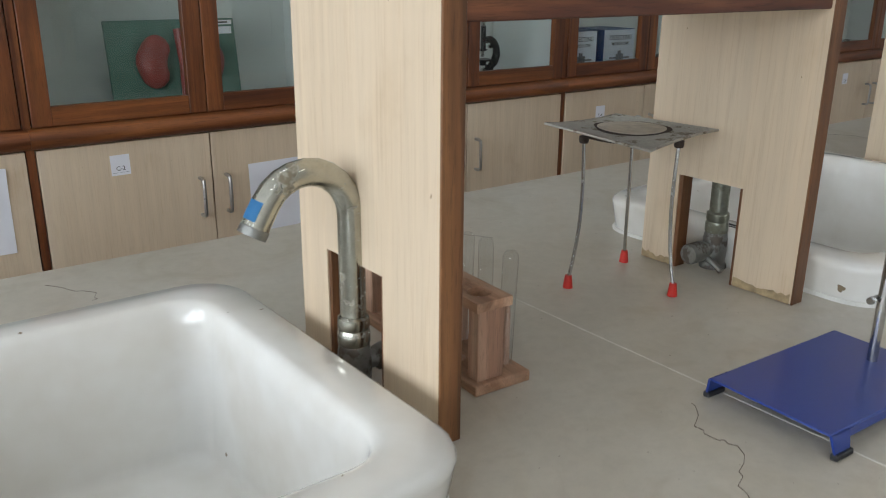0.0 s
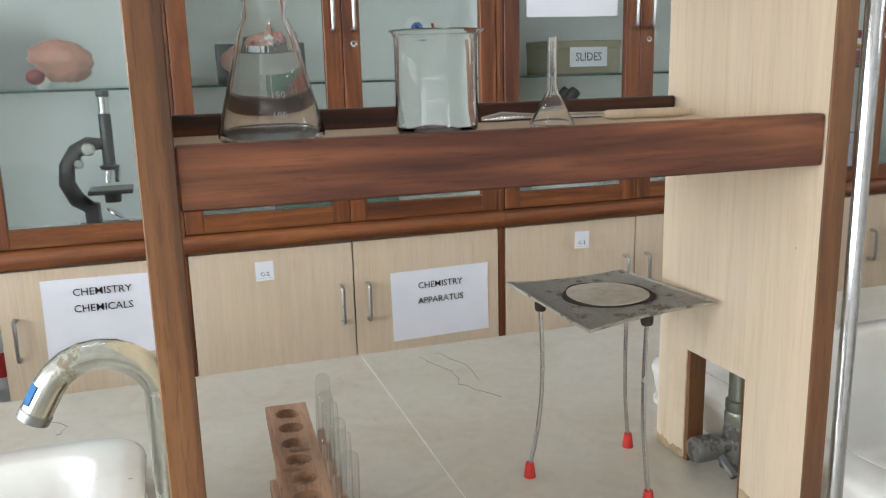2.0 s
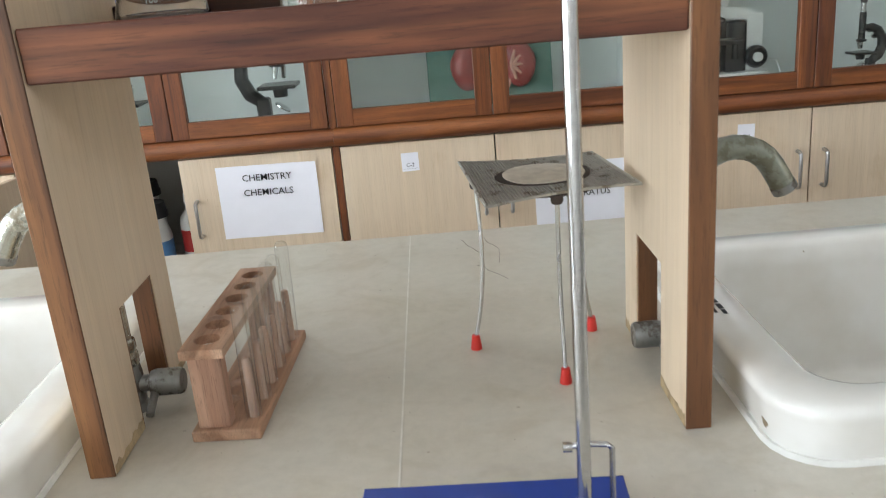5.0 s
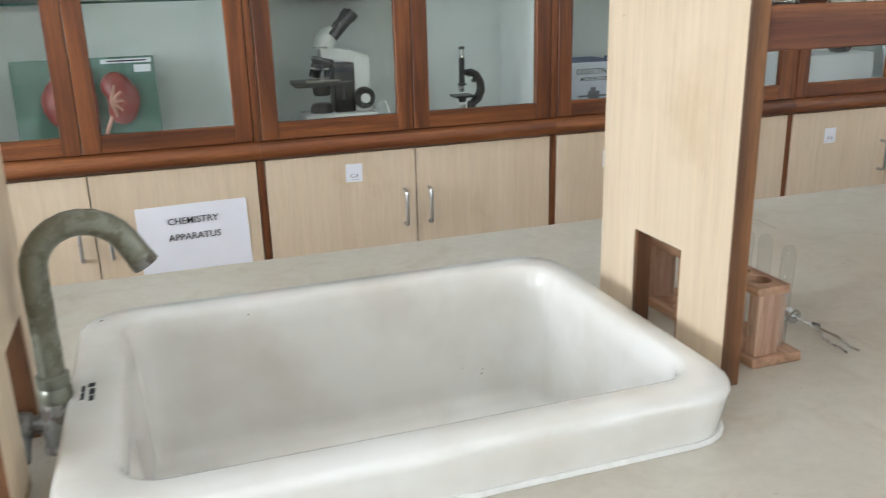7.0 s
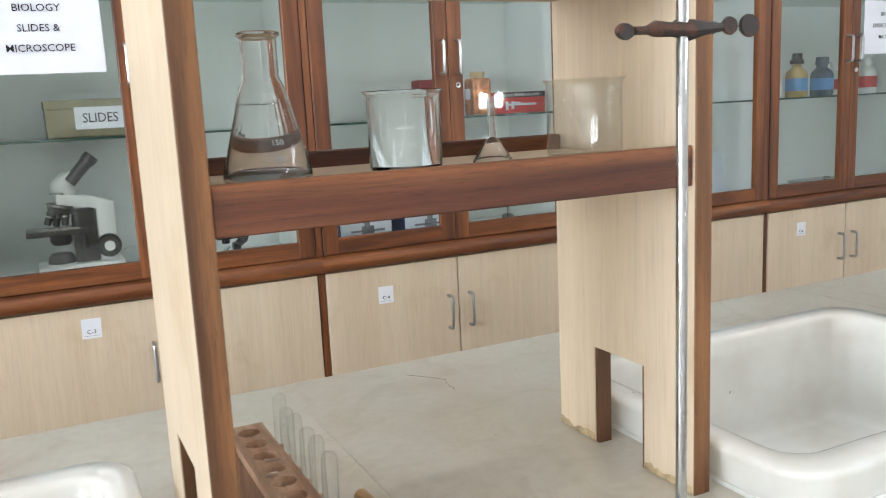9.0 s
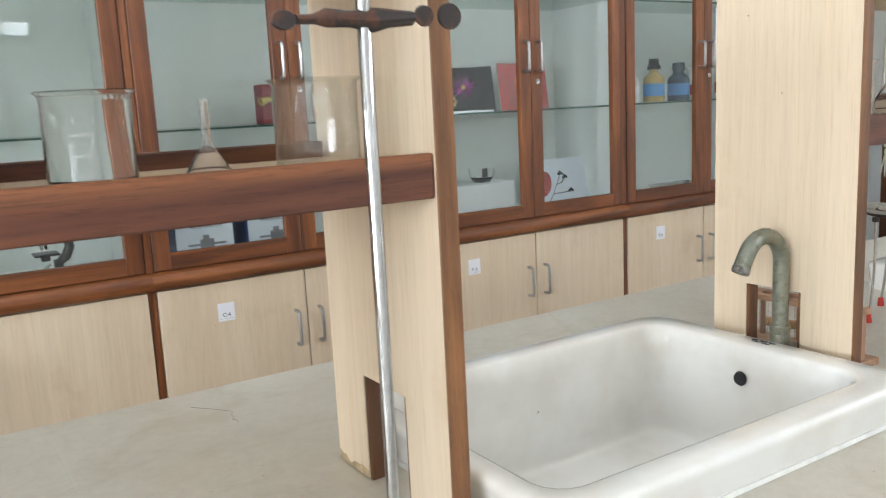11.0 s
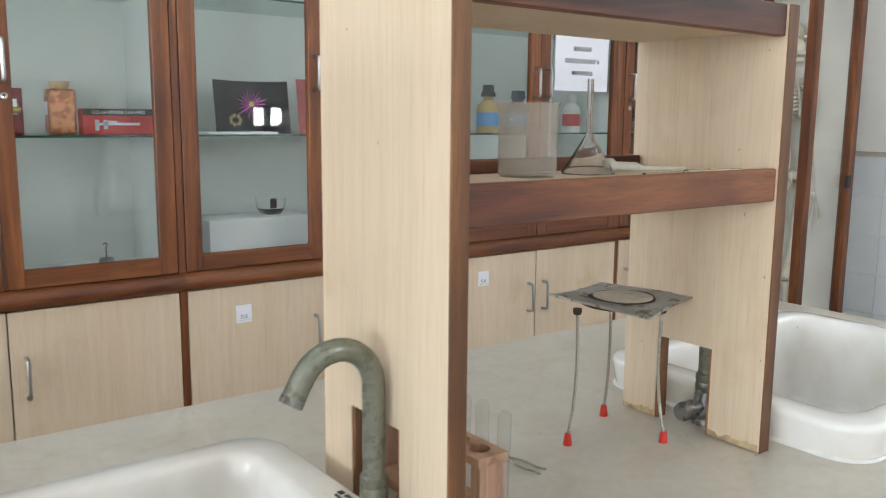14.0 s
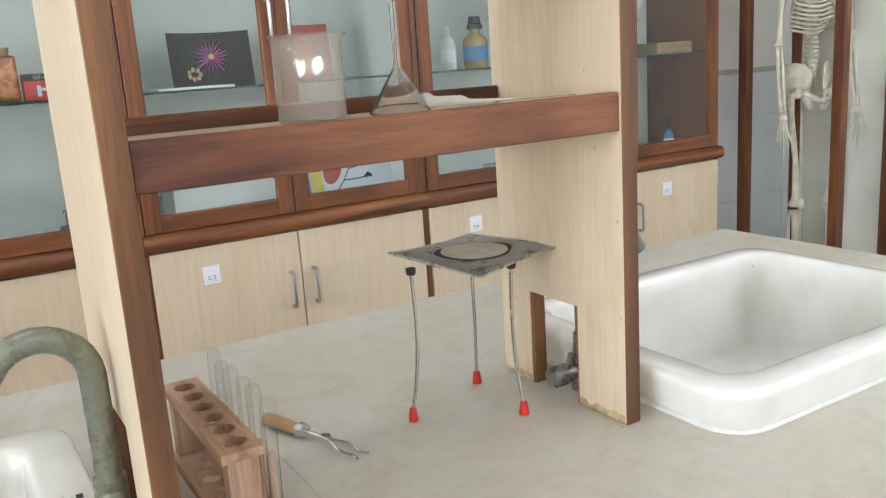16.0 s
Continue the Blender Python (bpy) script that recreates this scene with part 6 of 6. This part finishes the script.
part("block", lathe([(0.0, 0), (0.02, 0), (0.02, 0.036), (0.017, 0.040), (0.0, 0.040)], (0, 0, 0), 18), M_VALVE, wt)
part("hook", sweep([(0, 0, 0.04), (0, 0, 0.068), (0.003, 0, 0.078), (-0.003, 0, 0.083), (-0.007, 0, 0.076)], 0.0022, 6), M_VALVE, wt)


def print_card(name, x, y, z, w, h, bend, material, label, turn=0.0, lean=-8):
    ob = thing(name, label, "printed card", (x, y, z))
    ob.matrix_basis = pose(x, y, z, lean, 0, turn)
    f = lambda u: bend * (1 - (2 * u / w) ** 2)
    rings = []
    n = 12
    for i in range(n + 1):
        u = w * (i / n - 0.5)
        rings.append([(u, f(u), 0), (u, f(u) + 0.0015, 0), (u, f(u) + 0.0015, h), (u, f(u), h)])
    part("card", loft(rings, True, True), material, ob)
    return ob, f


fl, f = print_card("flower_print", 3.428, 2.27, SHELF_Z, 0.245, 0.162, 0.022, M_BLACKCARD, "curved black card printed with a magenta flower")
for k in range(20):
    a = 2 * math.pi * k / 20
    r = 0.047 + 0.010 * math.sin(k * 2.3)
    x0, z0, x1, z1 = 0.006 + 0.008 * math.cos(a), 0.092 + 0.008 * math.sin(a), 0.006 + r * math.cos(a), 0.092 + r * math.sin(a)
    part("petal", sweep([(x0, f(x0) - 0.0012, z0), ((x0 + x1) / 2, f((x0 + x1) / 2) - 0.0012, (z0 + z1) / 2), (x1, f(x1) - 0.0012, z1)], [0.002, 0.0048, 0.001], 4, 0.15), M_MAGENTA, fl)
part("flower_centre", lathe([(0.0, 0.0), (0.009, 0.0), (0.0, 0.003)], (0.006, f(0.006) - 0.0008, 0.092), 12, pose(0, 0, 0, 90, 0, 0)), M_YELLOWPRINT, fl)
for k in range(7):
    a = 0.9 * k
    x0, z0 = -0.052 + 0.018 * math.cos(a), 0.042 + 0.014 * math.sin(a)
    part("blossom", lathe([(0.0, 0.0), (0.007, 0.0), (0.0, 0.0015)], (x0, f(x0) - 0.0006, z0), 8, pose(0, 0, 0, 90, 0, 0)), M_CORK, fl)
solo("loose_papers", box((0, 0, 0), (0.215, 0.10, 0.006), 0.002), M_PAPER, "thin stack of white papers on the glass shelf", "papers", (3.225, 2.13, SHELF_Z))
rp, f = print_card("flower_print", 3.705, 2.29, SHELF_Z, 0.225, 0.172, 0.006, M_REDPRINT, "red printed card of a flower leaning in the cabinet", 0)
bm = bmesh.new()
add_ball(bm, (0.02, f(0.02) - 0.0005, 0.085), (0.06, 0.0012, 0.05), 18, pose(0, 0, 0, 0, 20, 0))
part("printed_bloom", bm, M_ORANGEPRINT, rp, "orange bloom")
bm = bmesh.new()
add_ball(bm, (-0.045, f(-0.045) - 0.0005, 0.055), (0.035, 0.0012, 0.05), 14)
part("printed_shade", bm, M_FLESH_D, rp, "dark red petal")
solo("foam_block", box((0, 0, 0), (0.325, 0.15, 0.128), 0.006, 2), M_FOAM, "white polystyrene packing block on the cabinet floor", "packing block", (3.245, 2.20, FLOOR_Z))
dish = thing("glass_dish", "clear round glass dish with a dark stopper on the block", "glass dish", (3.475, 2.27, FLOOR_Z + 0.128))
part("bowl", lathe([(0.0, 0.0), (0.03, 0.0), (0.044, 0.02), (0.048, 0.05), (0.0465, 0.05), (0.0425, 0.02), (0.0, 0.002)], (0, 0, 0), 24), M_GLASSWARE, dish)
part("stopper", lathe([(0.0, 0.022), (0.010, 0.022), (0.010, 0.05), (0.0, 0.05)], (0, -0.02, 0), 12), M_BLACK, dish, "dark stopper")
bp, f = print_card("branch_print", 3.84, 2.25, FLOOR_Z, 0.30, 0.19, 0.004, M_BOXWHITE, "pale printed card with a red leaf and dark branches", 0, -14)
bm = bmesh.new()
add_ball(bm, (-0.065, f(-0.065) - 0.0006, 0.095), (0.032, 0.0014, 0.05), 14, pose(0, 0, 0, 0, 24, 0))
part("printed_leaf", bm, M_REDPRINT, bp, "dark red leaf")
part("printed_patch", box((-0.145, f(-0.145) - 0.0014, 0.03), (-0.105, f(-0.145) - 0.0004, 0.10)), M_YELLOWPRINT, bp, "yellow patch")
for pts in (((-0.06, 0.02), (-0.03, 0.055), (0.0, 0.10), (0.02, 0.13)), ((-0.03, 0.055), (0.02, 0.055), (0.06, 0.06)), ((-0.005, 0.09), (0.02, 0.095), (0.04, 0.115))):
    part("printed_branch", sweep([(u, f(u) - 0.0012, v) for u, v in pts], 0.0022, 6, 0.4), M_INK, bp)
    u, v = pts[-1]
    for k in range(3):
        part("printed_berry", lathe([(0.0, 0.0), (0.0065, 0.0), (0.0, 0.0015)], (u + 0.008 * (k - 1), f(u) - 0.0008, v + 0.006 * (k % 2)), 8, pose(0, 0, 0, 90, 0, 0)), M_INK, bp)


def bottle(x, y, z, r, h, neck, body, cap, label_mat, label, cap_h=0.022, group="bottles in the cabinet", kind="bottle", flare=1.0):
    ob = thing(kind, label, kind.replace("_", " "), (x, y, z), group)
    sh = h - cap_h
    part("body", lathe([(0.0, 0.0), (r * 0.94, 0.0), (r, 0.005), (r, sh * 0.66), (r * 0.9, sh * 0.76), (neck, sh * 0.90), (neck, sh), (0.0, sh)], (0, 0, 0), 24), body, ob)
    part("cap", lathe([(0.0, sh), (neck * 1.25 * flare, sh), (neck * 1.25 * flare, sh + cap_h * 0.35), (neck * 1.18, sh + cap_h * 0.45), (neck * 1.1, h), (0.0, h)], (0, 0, 0), 18), cap, ob)
    if label_mat is not None:
        bm = lathe([(r * 1.012, sh * 0.18), (r * 1.012, sh * 0.56)], (0, 0, 0), 24)
        part("label_wrap", bm, label_mat, ob)
    return ob


bottle(4.245, 2.27, SHELF_Z, 0.026, 0.145, 0.009, M_WHITEPLASTIC, M_WHITEPLASTIC, M_PAPER, "small white plastic dropper bottle on the glass shelf")
bottle(4.345, 2.25, SHELF_Z, 0.043, 0.172, 0.018, M_AMBER, M_BLACK, M_BLUELABEL, "amber bottle with a black cap and blue label", 0.042, flare=1.2)
bottle(4.492, 2.25, SHELF_Z, 0.045, 0.155, 0.022, M_DARKBOTTLE, M_DARKBOTTLE, M_BLUELABEL, "dark blue glass bottle with a torn label", 0.03)
bottle(4.60, 2.28, SHELF_Z, 0.03, 0.135, 0.014, M_WHITEPLASTIC, M_WHITEPLASTIC, M_REDCARD, "white plastic bottle with a red label")
bottle(4.80, 2.27, SHELF_Z, 0.036, 0.148, 0.016, M_WHITEPLASTIC, M_WHITEPLASTIC, M_REDCARD, "white plastic bottle with a red label")
bottle(5.232, 2.20, FLOOR_Z, 0.020, 0.128, 0.008, M_BLUELABEL, M_BLACK, M_PAPER, "small blue dropper bottle with a black tip", 0.045)
beak = thing("beaker", "small clear glass beaker on the cabinet floor", "beaker", (5.295, 2.21, FLOOR_Z))
part("glass_body", lathe([(0.0, 0.0), (0.024, 0.0), (0.025, 0.06), (0.0238, 0.06), (0.0228, 0.002), (0.0, 0.002)], (0, 0, 0), 20), M_GLASSWARE, beak)
solo("wooden_box", box((0, 0, 0), (0.195, 0.12, 0.044), 0.002), M_WOODBOX, "low wooden box on the glass shelf", "box", (5.13, 2.16, SHELF_Z))
tray = thing("dissecting_tray", "low steel dissecting tray on the cabinet floor", "tray", (4.52, 2.26, FLOOR_Z))
part("pan", loft([rrect(0, 0, 0.11, 0.07, 0.02, 0.0), rrect(0, 0, 0.13, 0.085, 0.025, 0.028), rrect(0, 0, 0.125, 0.08, 0.025, 0.028), rrect(0, 0, 0.106, 0.066, 0.02, 0.003)], True, True), M_STEEL, tray)

# bottles in the open cupboard
bottle(-0.112, 2.20, 0.508, 0.046, 0.205, 0.036, M_WHITEPLASTIC, M_BLACK, M_BLUELABEL, "white chemical jar with a black lid and blue label", 0.045, "jars in the open cupboard", "chemical_jar")
bottle(-0.215, 2.17, 0.508, 0.052, 0.19, 0.046, M_WHITEPLASTIC, M_WHITEPLASTIC, None, "plain white plastic chemical jar", 0.012, "jars in the open cupboard", "chemical_jar")
bottle(-0.165, 2.32, 0.508, 0.05, 0.245, 0.038, M_WHITEPLASTIC, M_BLACK, None, "white chemical jar with a black lid", 0.045, "jars in the open cupboard", "chemical_jar")
bottle(-0.290, 2.31, 0.508, 0.045, 0.23, 0.032, M_WHITEPLASTIC, M_MAROON, M_PAPER, "white chemical jar with a maroon lid", 0.04, "jars in the open cupboard", "chemical_jar")
bottle(-0.02, 2.26, 0.508, 0.034, 0.21, 0.010, M_WHITEPLASTIC, M_WHITEPLASTIC, M_REDCARD, "translucent wash bottle with a red label", 0.03, "jars in the open cupboard", "wash_bottle")
